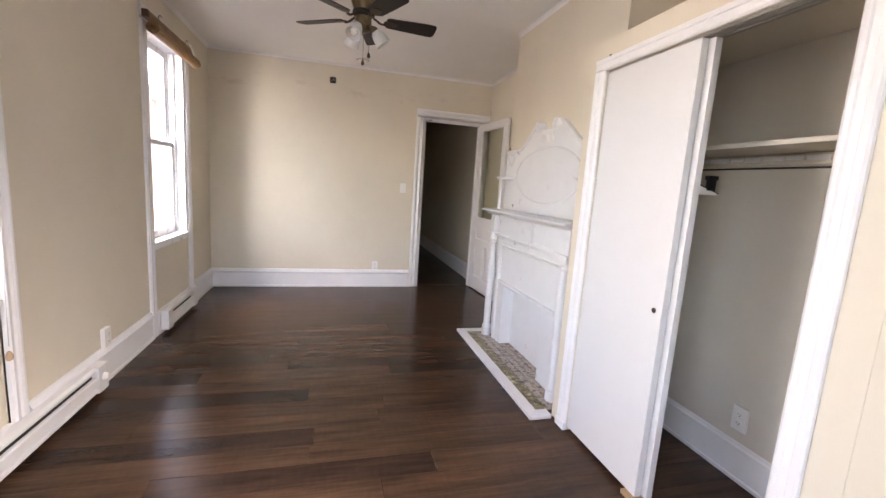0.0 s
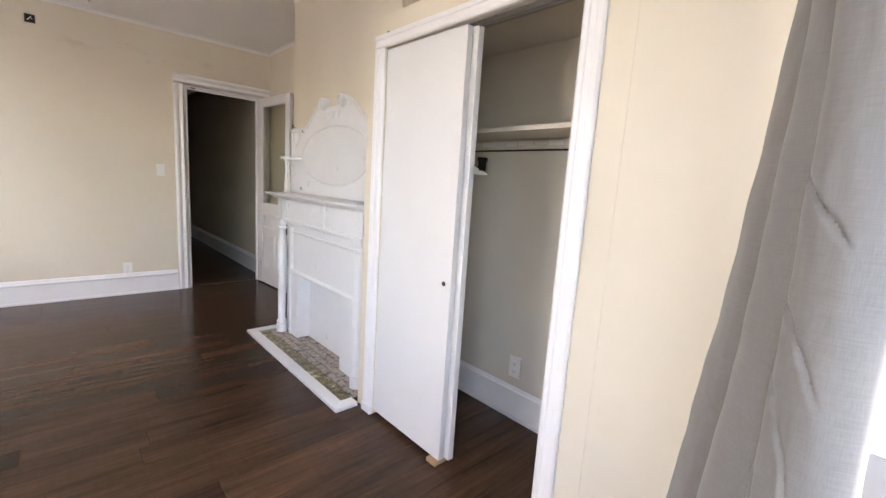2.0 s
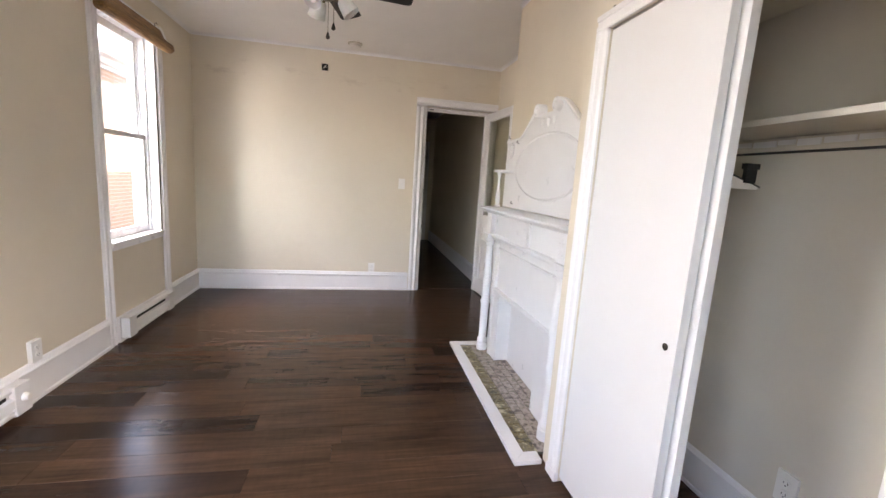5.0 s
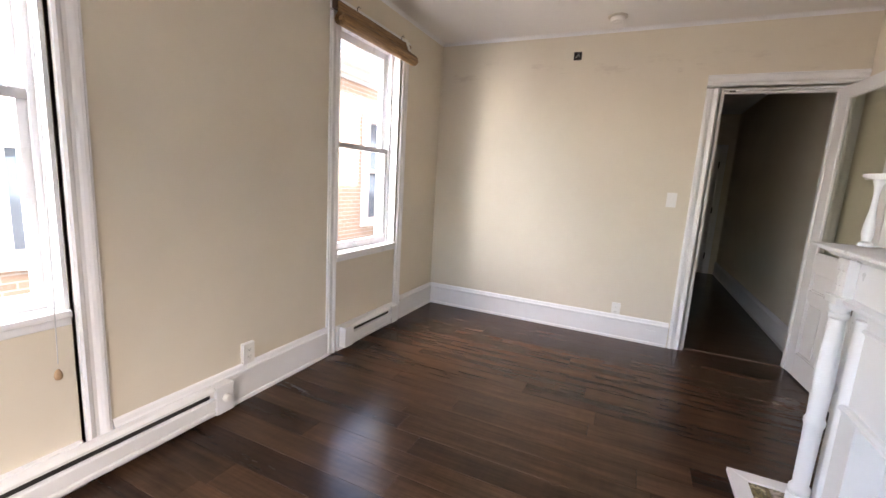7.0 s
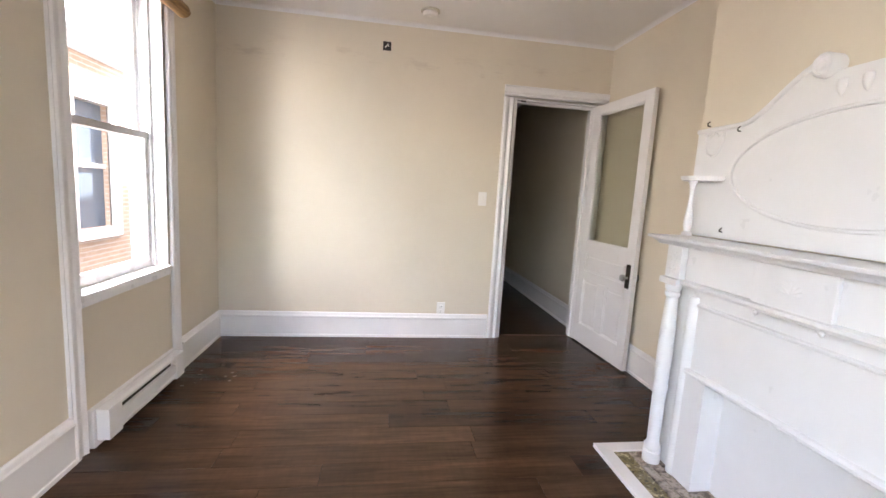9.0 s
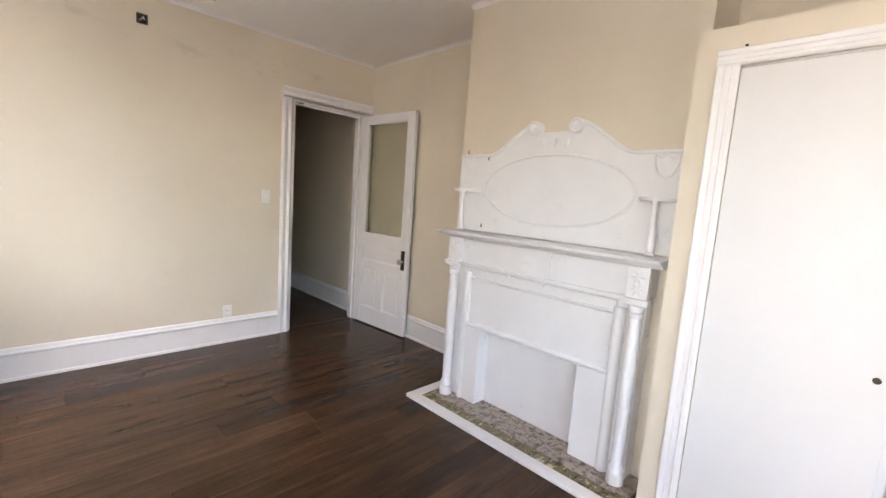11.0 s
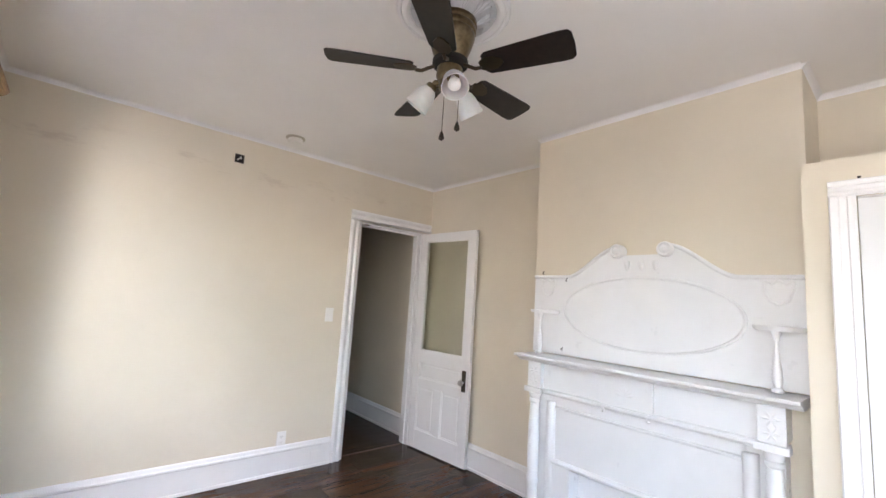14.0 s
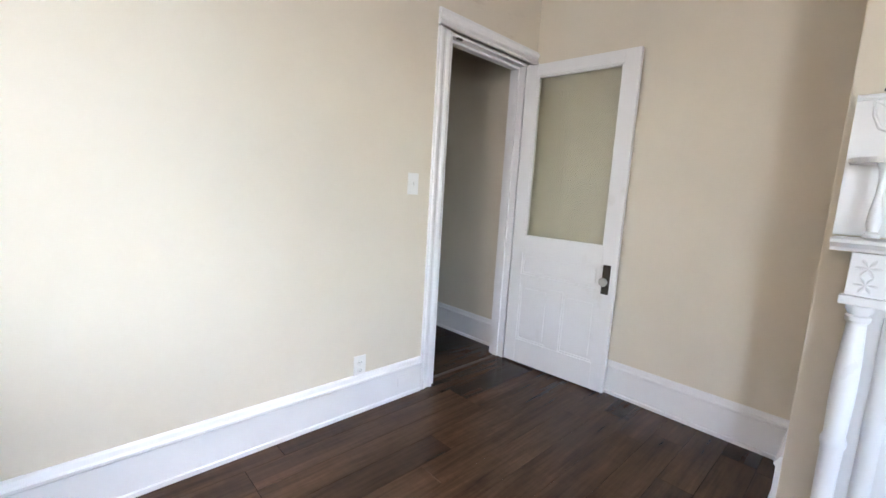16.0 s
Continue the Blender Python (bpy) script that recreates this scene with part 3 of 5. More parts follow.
box(bm, 5.62, 5.69, -0.75, 0.35, 1.45, 1.55)
part("window_trim", bm, SIDING, side)


# ---- door to the hall ----
frame_d = thing("door_frame", ((DOOR[0] + DOOR[1]) / 2, YF, 0), "white painted moulded door frame with chipped paint", "door frame", kind="structure")
for x, f in ((DOOR[0], -1), (DOOR[1], 1)):
    bm = bmesh.new()
    casing_strip(bm, W_FAR, x - XL, 0.001, DOOR[2], f)
    part("casing", bm, WHITE, frame_d)
bm = bmesh.new()
prism(bm, [(a * 0.98, b) for a, b in CASING], (DOOR[0] - 0.1, YF, DOOR[2]), (0, 0, 1), (0, -1, 0), (DOOR[1] - DOOR[0] + 0.2, 0, 0))
part("casing", bm, WHITE, frame_d)
bm = bmesh.new()
box(bm, DOOR[0] + 0.001, DOOR[0] + 0.016, YF + 0.001, YF + 0.129, 0.001, DOOR[2])
box(bm, DOOR[0] + 0.016, DOOR[0] + 0.028, YF + 0.05, YF + 0.09, 0.001, DOOR[2])
part("jamb", bm, WHITE, frame_d)
bm = bmesh.new()
box(bm, DOOR[1] - 0.016, DOOR[1] - 0.001, YF + 0.001, YF + 0.129, 0.001, DOOR[2])
box(bm, DOOR[1] - 0.028, DOOR[1] - 0.016, YF + 0.05, YF + 0.09, 0.001, DOOR[2])
part("jamb", bm, WHITE, frame_d)
bm = bmesh.new()
box(bm, DOOR[0] + 0.016, DOOR[1] - 0.016, YF + 0.001, YF + 0.129, DOOR[2] - 0.016, DOOR[2] - 0.001)
box(bm, DOOR[0] + 0.028, DOOR[1] - 0.028, YF + 0.05, YF + 0.09, DOOR[2] - 0.03, DOOR[2] - 0.016)
part("jamb", bm, WHITE, frame_d)
bm = bmesh.new()
box(bm, DOOR[0] + 0.05, DOOR[0] + 0.09, YF - 0.006, YF + 0.012, DOOR[2] - 0.024, DOOR[2] - 0.0165)
part("catch_plate", bm, BRASS_DARK, frame_d, "small dark metal catch in the head")

strip = thing("threshold_strip", (1.38, YF + 0.06, 0), "thin dark brown wooden threshold strip across the doorway", "threshold", kind="structure")
bm = bmesh.new()
prism(bm, [(0, 0.0005), (0.006, 0.004), (0.015, 0.0055), (0.024, 0.004), (0.030, 0.0005)], (DOOR[0] + 0.018, YF + 0.05, 0), (0, 1, 0), (0, 0, 1), (DOOR[1] - DOOR[0] - 0.036, 0, 0))
part("strip", bm, STRIPWOOD, strip)

LEAF_W, LEAF_H, LEAF_T = 0.735, 2.045, 0.036
DM = Matrix.Translation((DOOR[1] - 0.004, YF - 0.012, 0.012)) @ Matrix.Rotation(radians(-86.0), 4, "Z") @ Matrix.Translation((0, -LEAF_T / 2, 0))
leaf = thing("hall_door", (DOOR[1], YF, 0.012), "open white panelled door with a tall glass light, scuffed edges", "door")


def leaf_box(bm, u0, u1, z0, z1, y0=0.0, y1=LEAF_T):
    box(bm, u0, u1, y0, y1, z0, z1, DM)


ST = 0.088
for u0, u1 in ((0, ST), (LEAF_W - ST, LEAF_W)):
    bm = bmesh.new()
    leaf_box(bm, u0, u1, 0, LEAF_H)
    part("stile", bm, DOORPAINT, leaf, bevel=0.003)
for z0, z1 in ((0, 0.17), (0.575, 0.645), (0.80, 0.905), (1.970, LEAF_H)):
    bm = bmesh.new()
    leaf_box(bm, ST, LEAF_W - ST, z0, z1, 0.0005, LEAF_T - 0.0005)
    part("rail", bm, DOORPAINT, leaf, bevel=0.003)
MID = LEAF_W / 2
bm = bmesh.new()
leaf_box(bm, MID - 0.045, MID + 0.045, 0.17, 0.575, 0.0005, LEAF_T - 0.0005)
part("mullion", bm, DOORPAINT, leaf, bevel=0.003)


def leaf_panel(u0, u1, z0, z1, raised):
    bm = bmesh.new()
    leaf_box(bm, u0, u1, z0, z1, 0.0155, LEAF_T - 0.0155)
    if raised:
        for y0, y1 in ((0.009, 0.0155), (LEAF_T - 0.0155, LEAF_T - 0.009)):
            leaf_box(bm, u0 + 0.034, u1 - 0.034, z0 + 0.03, z1 - 0.03, y0, y1)
    ob = part("panel", bm, DOORPAINT, leaf, bevel=0.003)
    bm = bmesh.new()
    for y0, y1 in ((0.007, 0.0155), (LEAF_T - 0.0155, LEAF_T - 0.007)):
        leaf_box(bm, u0, u0 + 0.012, z0, z1, y0, y1)
        leaf_box(bm, u1 - 0.012, u1, z0, z1, y0, y1)
        leaf_box(bm, u0 + 0.012, u1 - 0.012, z0, z0 + 0.012, y0, y1)
        leaf_box(bm, u0 + 0.012, u1 - 0.012, z1 - 0.012, z1, y0, y1)
    part("moulding", bm, DOORPAINT, ob, bevel=0.003)


leaf_panel(ST, MID - 0.045, 0.17, 0.575, True)
leaf_panel(MID + 0.045, LEAF_W - ST, 0.17, 0.575, True)
leaf_panel(ST, LEAF_W - ST, 0.645, 0.80, True)
bm = bmesh.new()
for y0, y1 in ((0.004, 0.014), (LEAF_T - 0.014, LEAF_T - 0.004)):
    leaf_box(bm, ST, ST + 0.012, 0.905, 1.970, y0, y1)
    leaf_box(bm, LEAF_W - ST - 0.012, LEAF_W - ST, 0.905, 1.970, y0, y1)
    leaf_box(bm, ST + 0.012, LEAF_W - ST - 0.012, 0.905, 0.917, y0, y1)
    leaf_box(bm, ST + 0.012, LEAF_W - ST - 0.012, 1.958, 1.970, y0, y1)
part("glazing_bead", bm, DOORPAINT, leaf, bevel=0.002)
bm = bmesh.new()
leaf_box(bm, ST + 0.001, LEAF_W - ST - 0.001, 0.906, 1.956, 0.016, 0.020)
part("pane", bm, DOORPANE, leaf, "clear glass pane")
bm = bmesh.new()
for y0, y1 in ((-0.004, 0.0005), (LEAF_T - 0.0005, LEAF_T + 0.004)):
    leaf_box(bm, LEAF_W - 0.078, LEAF_W - 0.032, 0.62, 0.80, y0, y1)
plate = part("lock_plate", bm, BRASS_DARK, leaf, "dark aged metal lock plate", bevel=0.001)
bm = bmesh.new()
for side_y, d in ((0.0, -1), (LEAF_T, 1)):
    prof = [(0.010, 0), (0.008, 0.018), (0.012, 0.026), (0.024, 0.034), (0.027, 0.046), (0.022, 0.056), (0.010, 0.06)]
    turn = DM @ Matrix.Translation((LEAF_W - 0.055, side_y, 0.70)) @ Matrix.Rotation(radians(90 if d < 0 else -90), 4, "X")
    lathe(bm, prof, (0, 0, 0), 16, turn)
part("knob", bm, STEEL, plate, "worn metal door knob", smooth=True)
for z in (0.28, 1.02, 1.78):
    bm = bmesh.new()
    tube(bm, [DM @ Vector((-0.004, LEAF_T + 0.004, z)), DM @ Vector((-0.004, LEAF_T + 0.004, z + 0.09))], 0.006)
    part("hinge", bm, WHITE, leaf)

# door at the far end of the hall
end_door = thing("hall_end_door", (1.3, HALL_END, 0), "closed plain white door at the dark end of the hall", "door")
bpart("leaf", (0.96, 1.66, HALL_END - 0.022, HALL_END - 0.002, 0.01, 2.0), DOORPAINT, end_door)
for x0, x1 in ((0.87, 0.957), (1.663, 1.75)):
    bpart("casing", (x0, x1, HALL_END - 0.03, HALL_END - 0.002, 0.002, 2.09), WHITE, end_door)
bpart("casing", (0.957, 1.663, HALL_END - 0.03, HALL_END - 0.002, 2.004, 2.09), WHITE, end_door)
for z in (0.25, 1.0, 1.72):
    bpart("hinge", (1.652, 1.668, HALL_END - 0.034, HALL_END - 0.023, z, z + 0.1), BRASS_DARK, end_door, "dark hinge")


# ---- closet ----
CY0, CY1, CTOP = 0.728, 2.090, 2.034
OY0, OY1, OTOP = 0.893, 1.935, 1.886
bm = bmesh.new()
box(bm, XC, XC + 0.10, CY0, OY0, 0, CTOP)
box(bm, XC, XC + 0.10, OY1, CY1 - 0.002, 0, CTOP)
box(bm, XC, XC + 0.10, OY0, OY1, OTOP, CTOP)
structure("wall_closet_front", bm, WALL, "cream painted front of a built-in closet, lower than the ceiling", "wall")
bm = bmesh.new()
box(bm, XC + 0.10, XR - 0.001, CY0, CY0 + 0.06, 0, CTOP)
structure("wall_closet_side", bm, WALL, "cream painted side of the closet", "wall")
bm = bmesh.new()
box(bm, XC + 0.10, XR - 0.001, CY1 - 0.06, CY1 - 0.002, 0, CTOP - 0.07)
structure("wall_closet_far", bm, CLOSET, "dull beige closet inner wall", "wall")
bm = bmesh.new()
box(bm, XC + 0.10, XR - 0.001, CY0 + 0.06, CY1 - 0.002, CTOP - 0.07, CTOP - 0.001)
structure("closet_top", bm, CLOSET, "painted board top of the closet", "ceiling")
bm = bmesh.new()
box(bm, XR - 0.012, XR - 0.0015, CY0 + 0.06, CY1 - 0.06, 0.0, CTOP - 0.07)
structure("wall_closet_back", bm, CLOSET, "dull beige closet back wall", "wall")

trim = thing("closet_trim", (XC, 1.43, 0), "white moulded casing round the closet opening", "trim", kind="structure")
FLAT = [(0, 0), (0, 0.010), (0.010, 0.016), (0.022, 0.016), (0.026, 0.011), (0.046, 0.011), (0.050, 0.016), (0.070, 0.018), (0.076, 0.012), (0.076, 0)]
bm = bmesh.new()
prism(bm, FLAT, (XC - 0.0005, OY1, 0.045), (0, 1, 0), (-1, 0, 0), (0, 0, OTOP - 0.045))
part("casing", bm, WHITE, trim)
bpart("plinth", (XC - 0.022, XC - 0.0005, OY1 - 0.004, OY1 + 0.08, 0.001, 0.045), WHITE, trim)
bm = bmesh.new()
prism(bm, FLAT, (XC - 0.0005, OY0, 0.001), (0, -1, 0), (-1, 0, 0), (0, 0, OTOP - 0.001))
part("casing", bm, WHITE, trim)
bm = bmesh.new()
prism(bm, [(a * 0.8, b) for a, b in FLAT], (XC - 0.0005, OY0 - 0.076, OTOP), (0, 0, 1), (-1, 0, 0), (0, OY1 - OY0 + 0.152, 0))
part("casing", bm, WHITE, trim)
bm = bmesh.new()
for x in (XC + 0.008, XC + 0.044):
    box(bm, x, x + 0.004, OY0 + 0.001, OY1 - 0.001, OTOP - 0.009, OTOP - 0.001)
    box(bm, x + 0.022, x + 0.026, OY0 + 0.001, OY1 - 0.001, OTOP - 0.009, OTOP - 0.001)
box(bm, XC + 0.006, XC + 0.09, OY0 + 0.001, OY1 - 0.001, OTOP - 0.006, OTOP - 0.001)
part("door_track", bm, STEEL, trim, "grey metal double track")
bm = bmesh.new()
for y, z in ((1.925, 1.955), (1.508, 1.938)):
    box(bm, XC - 0.004, XC, y - 0.005, y + 0.005, z - 0.004, z + 0.003)
part("nail_hole", bm, DARK, trim)


def slab_door(x, y0, y1, label, hole):
    d = thing("sliding_closet_door", (x, (y0 + y1) / 2, 0), label, "door", "closet bypass doors")
    bm = bmesh.new()
    box(bm, x, x + 0.03, y0, y1, 0.022, OTOP - 0.010)
    part("slab", bm, SLAB, d, bevel=0.002)
    if hole:
        bm = bmesh.new()
        lathe(bm, [(0.011, 0), (0.011, 0.002), (0.006, 0.003), (0.006, 0.001)], (0, 0, 0), 14, Matrix.Translation((x - 0.0002, 1.438, 0.838)) @ Matrix.Rotation(radians(-90), 4, "Y"))
        part("finger_pull", bm, BRASS_DARK, d, "small dark brass pull hole")
        bpart("floor_guide", (x - 0.022, x + 0.05, y0 + 0.002, y0 + 0.06, 0.001, 0.021), RAWWOOD, d, "raw wood guide block at the foot")
    return d


slab_door(XC + 0.006, 1.396, 1.933, "white flat sliding closet door, hanging slightly askew", True)
slab_door(XC + 0.042, 1.371, 1.925, "white flat sliding closet door behind another", False)

shelf = thing("closet_shelf", (1.7, 1.4, 1.5), "rough painted closet shelf on a peeling cleat", "shelf")
bpart("board", (1.56, XR - 0.013, CY0 + 0.062, CY1 - 0.062, 1.515, 1.535), CLOSET, shelf)
bpart("cleat", (XR - 0.035, XR - 0.013, CY0 + 0.062, CY1 - 0.062, 1.465, 1.502), CLOSET, shelf)
rng = random.Random(4)
y = CY0 + 0.07
while y < CY1 - 0.12:
    step = rng.uniform(0.03, 0.11)
    if rng.random() < 0.75:
        bpart("paint_flake", (XR - 0.040, XR - 0.0352, y, y + step * 0.9, 1.478 + rng.uniform(0, 0.008), 1.502), WHITE, shelf, bevel=0.0)
    y += step


def outlet(name, m, label, switch=False, deep=0.006):
    """A wall plate: x across, y out of the wall, z up, at its centre."""
    t = thing(name, m.translation, label, "switch" if switch else "outlet")
    bm = bmesh.new()
    box(bm, -0.036, 0.036, 0, deep, -0.058, 0.058, m)
    p = part("plate", bm, PLASTIC, t, bevel=0.002)
    bm = bmesh.new()
    if switch:
        box(bm, -0.005, 0.005, deep, deep + 0.010, -0.010, 0.010, m)
        part("toggle", bm, PLASTIC, t, bevel=0.001)
    else:
        for z in (-0.021, 0.021):
            lathe(bm, [(0.0165, 0), (0.0165, 0.002), (0.015, 0.003)], (0, 0, 0), 18, m @ Matrix.Translation((0, deep, z)) @ Matrix.Rotation(radians(-90), 4, "X"))
        part("socket_face", bm, PLASTIC, t)
        # raised black marks in place of the shade in the pin slots
        for z in (-0.021, 0.021):
            bm = bmesh.new()
            box(bm, -0.008, -0.006, deep + 0.003, deep + 0.0036, z - 0.003, z + 0.006, m)
            box(bm, 0.006, 0.008, deep + 0.003, deep + 0.0036, z - 0.003, z + 0.005, m)
            box(bm, -0.002, 0.002, deep + 0.003, deep + 0.0036, z - 0.010, z - 0.006, m)
            part("pin_slot_shade", bm, DARK, t)
    return t


def facing(at, out):
    y = Vector((*out, 0)).normalized()
    x = y.cross(Vector((0, 0, 1)))
    m = Matrix((x, y, Vector((0, 0, 1)))).transposed().to_4x4()
    m.translation = Vector(at)
    return m


outlet("wall_outlet", facing((XR - 0.0122, 1.45, 0.30), (-1, 0)), "white duplex outlet on the closet back wall", deep=0.012)
outlet("wall_outlet", facing((0.492, YF, 0.257), (0, -1)), "white duplex outlet just above the baseboard")
outlet("light_switch", facing((0.795, YF, 1.226), (0, -1)), "white toggle light switch beside the door frame", switch=True)
outlet("wall_outlet", facing((XL, 2.852, 0.268), (1, 0)), "white duplex outlet in a deep surface box above the baseboard", deep=0.024)

# clothes hangers on a wire rod at the closed end of the closet
rod = thing("closet_rod", (1.60, 1.4, 1.433), "thin dark wire closet rod under the shelf", "rod")
bm = bmesh.new()
tube(bm, [(1.60, CY1 - 0.061, 1.433), (1.60, CY0 + 0.061, 1.433)], 0.004, 8)
part("bar", bm, DARK, rod)


def hanger(y, tilt, label, clamp):
    h = thing("clothes_hanger", (1.60, y, 1.29), label, "hanger", "hangers in the closet")
    c = Vector((1.60, y, 1.379))
    d = Vector((1.0, tilt, 0)).normalized()
    side_v = Vector((-d.y, d.x, 0))
    bm = bmesh.new()
    prism(bm, [(-0.17, -0.055), (0.17, -0.055), (0.182, -0.047), (0.03, -0.004), (0.0, 0.006), (-0.03, -0.004), (-0.182, -0.047)], c - side_v * 0.003, d, (0, 0, 1), side_v * 0.006)
    body = part("body", bm, PLASTIC, h)
    bm = bmesh.new()
    tube(bm, [c + d * a + Vector((0, 0, b)) for a, b in ((-0.184, -0.046), (-0.03, 0.0), (0.0, 0.010), (0.03, 0.0), (0.184, -0.046))], 0.004, 8)
    part("edge", bm, DARK if clamp else GREEN, body, "black edge" if clamp else "green edge")
    bm = bmesh.new()
    tube(bm, [c, c + Vector((0, 0, 0.022)), c + d * 0.012 + Vector((0, 0, 0.034)), c + d * 0.012 + Vector((0, 0, 0.048)), c + Vector((0, 0, 0.056)), c - d * 0.010 + Vector((0, 0, 0.050))], 0.0022, 8)
    part("hook", bm, STEEL, h)
    if clamp:
        bm = bmesh.new()
        box(bm, 1.70, 1.755, y - 0.012, y + 0.012, 1.395, 1.415)
        box(bm, 1.705, 1.75, y - 0.008, y + 0.008, 1.345, 1.395)
        part("clamp", bm, DARK, h, "black trouser clamp")
    else:
        bm = bmesh.new()
        for k in range(2):
            box(bm, 1.675 + 0.022 * k, 1.690 + 0.022 * k, y - 0.0042, y - 0.0032, 1.330, 1.344)
        part("printed_mark", bm, RAIL, body, "small dark printed marks")


hanger(1.722, 0.02, "white plastic clothes hanger with green edge", False)
hanger(1.745, -0.03, "white plastic clothes hanger with green edge", False)
hanger(1.712, 0.03, "pale hanger with a black clamp", True)


# ---- mantelpiece ----
MY, MB = 2.785, 1.475  # MB: the breast's face in the measures below
mantel = thing("fireplace_mantel", (1.36, MY, 0.022), "white painted carved wooden fireplace mantel with scrolled overmantel", "mantel")
HZ = 0.022
# flat surround behind the columns
for y0, y1 in ((2.185, 2.315), (3.255, 3.385)):
    bpart("pilaster", (1.385, MB - 0.001, y0, y1, HZ, 0.90), MANTEL, mantel, bevel=0.003)
    q = 1 if y0 > MY else -1
    yc = 2.300 if q < 0 else 3.270
    bm = bmesh.new()
    prism(bm, [(0.030 * math.cos(a), 0.030 * math.sin(a)) for a in [math.pi * k / 10 for k in range(11)]], (1.385, yc, HZ), (0, 1, 0), (-1, 0, 0), (0, 0, 0.862 - HZ))
    part("half_round", bm, MANTEL, mantel, smooth=True)
bpart("upper_panel", (1.378, MB - 0.001, 2.317, 3.253, 0.537, 0.90), MANTEL, mantel, bevel=0.003)
for y0, y1 in ((2.317, 2.476), (3.135, 3.253)):
    bpart("jamb_panel", (1.365, MB - 0.001, y0, y1, HZ, 0.517), MANTEL, mantel, bevel=0.003)
bm = bmesh.new()
prism(bm, [(0, 0), (0.014, 0.002), (0.024, 0.010), (0.024, 0.020), (0.014, 0.028), (0, 0.03)], (1.378, 2.317, 0.514), (-1, 0, 0), (0, 0, 1), (0, 0.936, 0))
part("lintel_bead", bm, MANTEL, mantel)
bm = bmesh.new()
prism(bm, [(0, 0), (0.012, 0.003), (0.02, 0.012), (0.02, 0.018), (0, 0.026)], (1.385, 2.33, 0.818), (-1, 0, 0), (0, 0, 1), (0, 0.91, 0))
part("panel_bead", bm, MANTEL, mantel)
bpart("firebox_back", (MB - 0.012, MB - 0.001, 2.476, 3.135, HZ, 0.514), MANTEL, mantel, "white painted board closing the firebox", bevel=0.0)
bpart("firebox_head", (1.385, MB - 0.012, 2.476, 3.135, 0.507, 0.5365), MANTEL, mantel, bevel=0.0)

COLUMN = [(0.040, 0), (0.040, 0.055), (0.034, 0.06), (0.038, 0.07), (0.038, 0.085), (0.028, 0.10), (0.030, 0.30), (0.031, 0.36), (0.036, 0.375), (0.036, 0.39), (0.030, 0.405), (0.034, 0.55), (0.032, 0.68), (0.026, 0.80), (0.025, 0.815), (0.033, 0.825), (0.033, 0.838), (0.027, 0.845), (0.036, 0.862), (0.036, 0.876)]
for y in (2.212, 3.362):
    bm = bmesh.new()
    lathe(bm, COLUMN, (1.338, y, HZ), 22)
    part("column", bm, MANTEL, mantel, smooth=True)
# architrave, frieze with blocks, and shelf
bm = bmesh.new()
prism(bm, [(0, 0), (0.05, 0), (0.056, 0.010), (0.066, 0.014), (0.066, 0.026), (0.05, 0.032), (0, 0.032)], (1.385, 2.165, 0.898), (-1, 0, 0), (0, 0, 1), (0, 1.243, 0))
part("architrave", bm, MANTEL, mantel)
bpart("frieze", (1.352, MB - 0.001, 2.175, 3.398, 0.93, 1.078), MANTEL, mantel, bevel=0.002)
for y0, y1 in ((2.168, 2.262), (3.313, 3.406)):
    bpart("end_block", (1.318, 1.352, y0, y1, 0.93, 1.075), MANTEL, mantel, bevel=0.003)
    bpart("end_cap", (1.300, 1.352, y0 - 0.012, y1 + 0.012, 0.899, 0.929), MANTEL, mantel, bevel=0.005)
bpart("centre_block", (1.332, 1.352, 2.675, 2.955, 0.915, 1.074), MANTEL, mantel, bevel=0.003)
for y in (2.70, 2.93):
    bm = bmesh.new()
    lathe(bm, [(0.002, -0.022), (0.008, -0.016), (0.010, -0.008), (0.006, 0.0), (0.014, 0.004), (0.014, 0.010)], (1.336, y, 0.902), 12)
    part("drop", bm, MANTEL, mantel, smooth=True)


def flower(yc, zc, x, r, petals, upper=False):
    """A carved spray of petals standing a little proud of the wood."""
    bm = bmesh.new()
    for k in range(petals):
        a = math.pi * (k + 0.5) / petals if upper else math.tau * k / petals
        c, s = math.cos(a), math.sin(a)
        ring = []
        for t, w, h in ((0.0, 0.0, 0.6), (0.55, 0.17, 1.0), (0.85, 0.13, 0.7), (1.0, 0.02, 0.1)):
            for e in (-1, 0, 1):
                ring.append(bm.verts.new((x - (0.003 * h if e == 0 else 0.0), yc + r * (t * c - e * w * s), zc + r * (t * s + e * w * c))))
        for i in range(3):
            for j in range(2):
                q = i * 3 + j
                bm.faces.new((ring[q], ring[q + 1], ring[q + 4], ring[q + 3]))
    bmesh.ops.remove_doubles(bm, verts=bm.verts, dist=0.0004)
    return part("carving", bm, MANTEL, mantel, smooth=True)


flower(2.815, 0.985, 1.3315, 0.050, 7, True)
flower(2.215, 1.025, 1.3175, 0.034, 6)
flower(2.215, 0.968, 1.3175, 0.030, 6)
flower(3.36, 1.025, 1.3175, 0.034, 6)
flower(3.36, 0.968, 1.3175, 0.030, 6)
bm = bmesh.new()
SHELF = [(0, 0), (0.085, 0), (0.096, 0.012), (0.112, 0.018), (0.124, 0.026), (0.148, 0.029), (0.150, 0.040), (0.146, 0.043), (0, 0.043)]
prism(bm, [(a + 0.08, b) for a, b in SHELF[1:-1]] + [(0, 0.043), (0, 0)], (MB - 0.001, 2.112, 1.077), (-1, 0, 0), (0, 0, 1), (0, 1.35, 0))
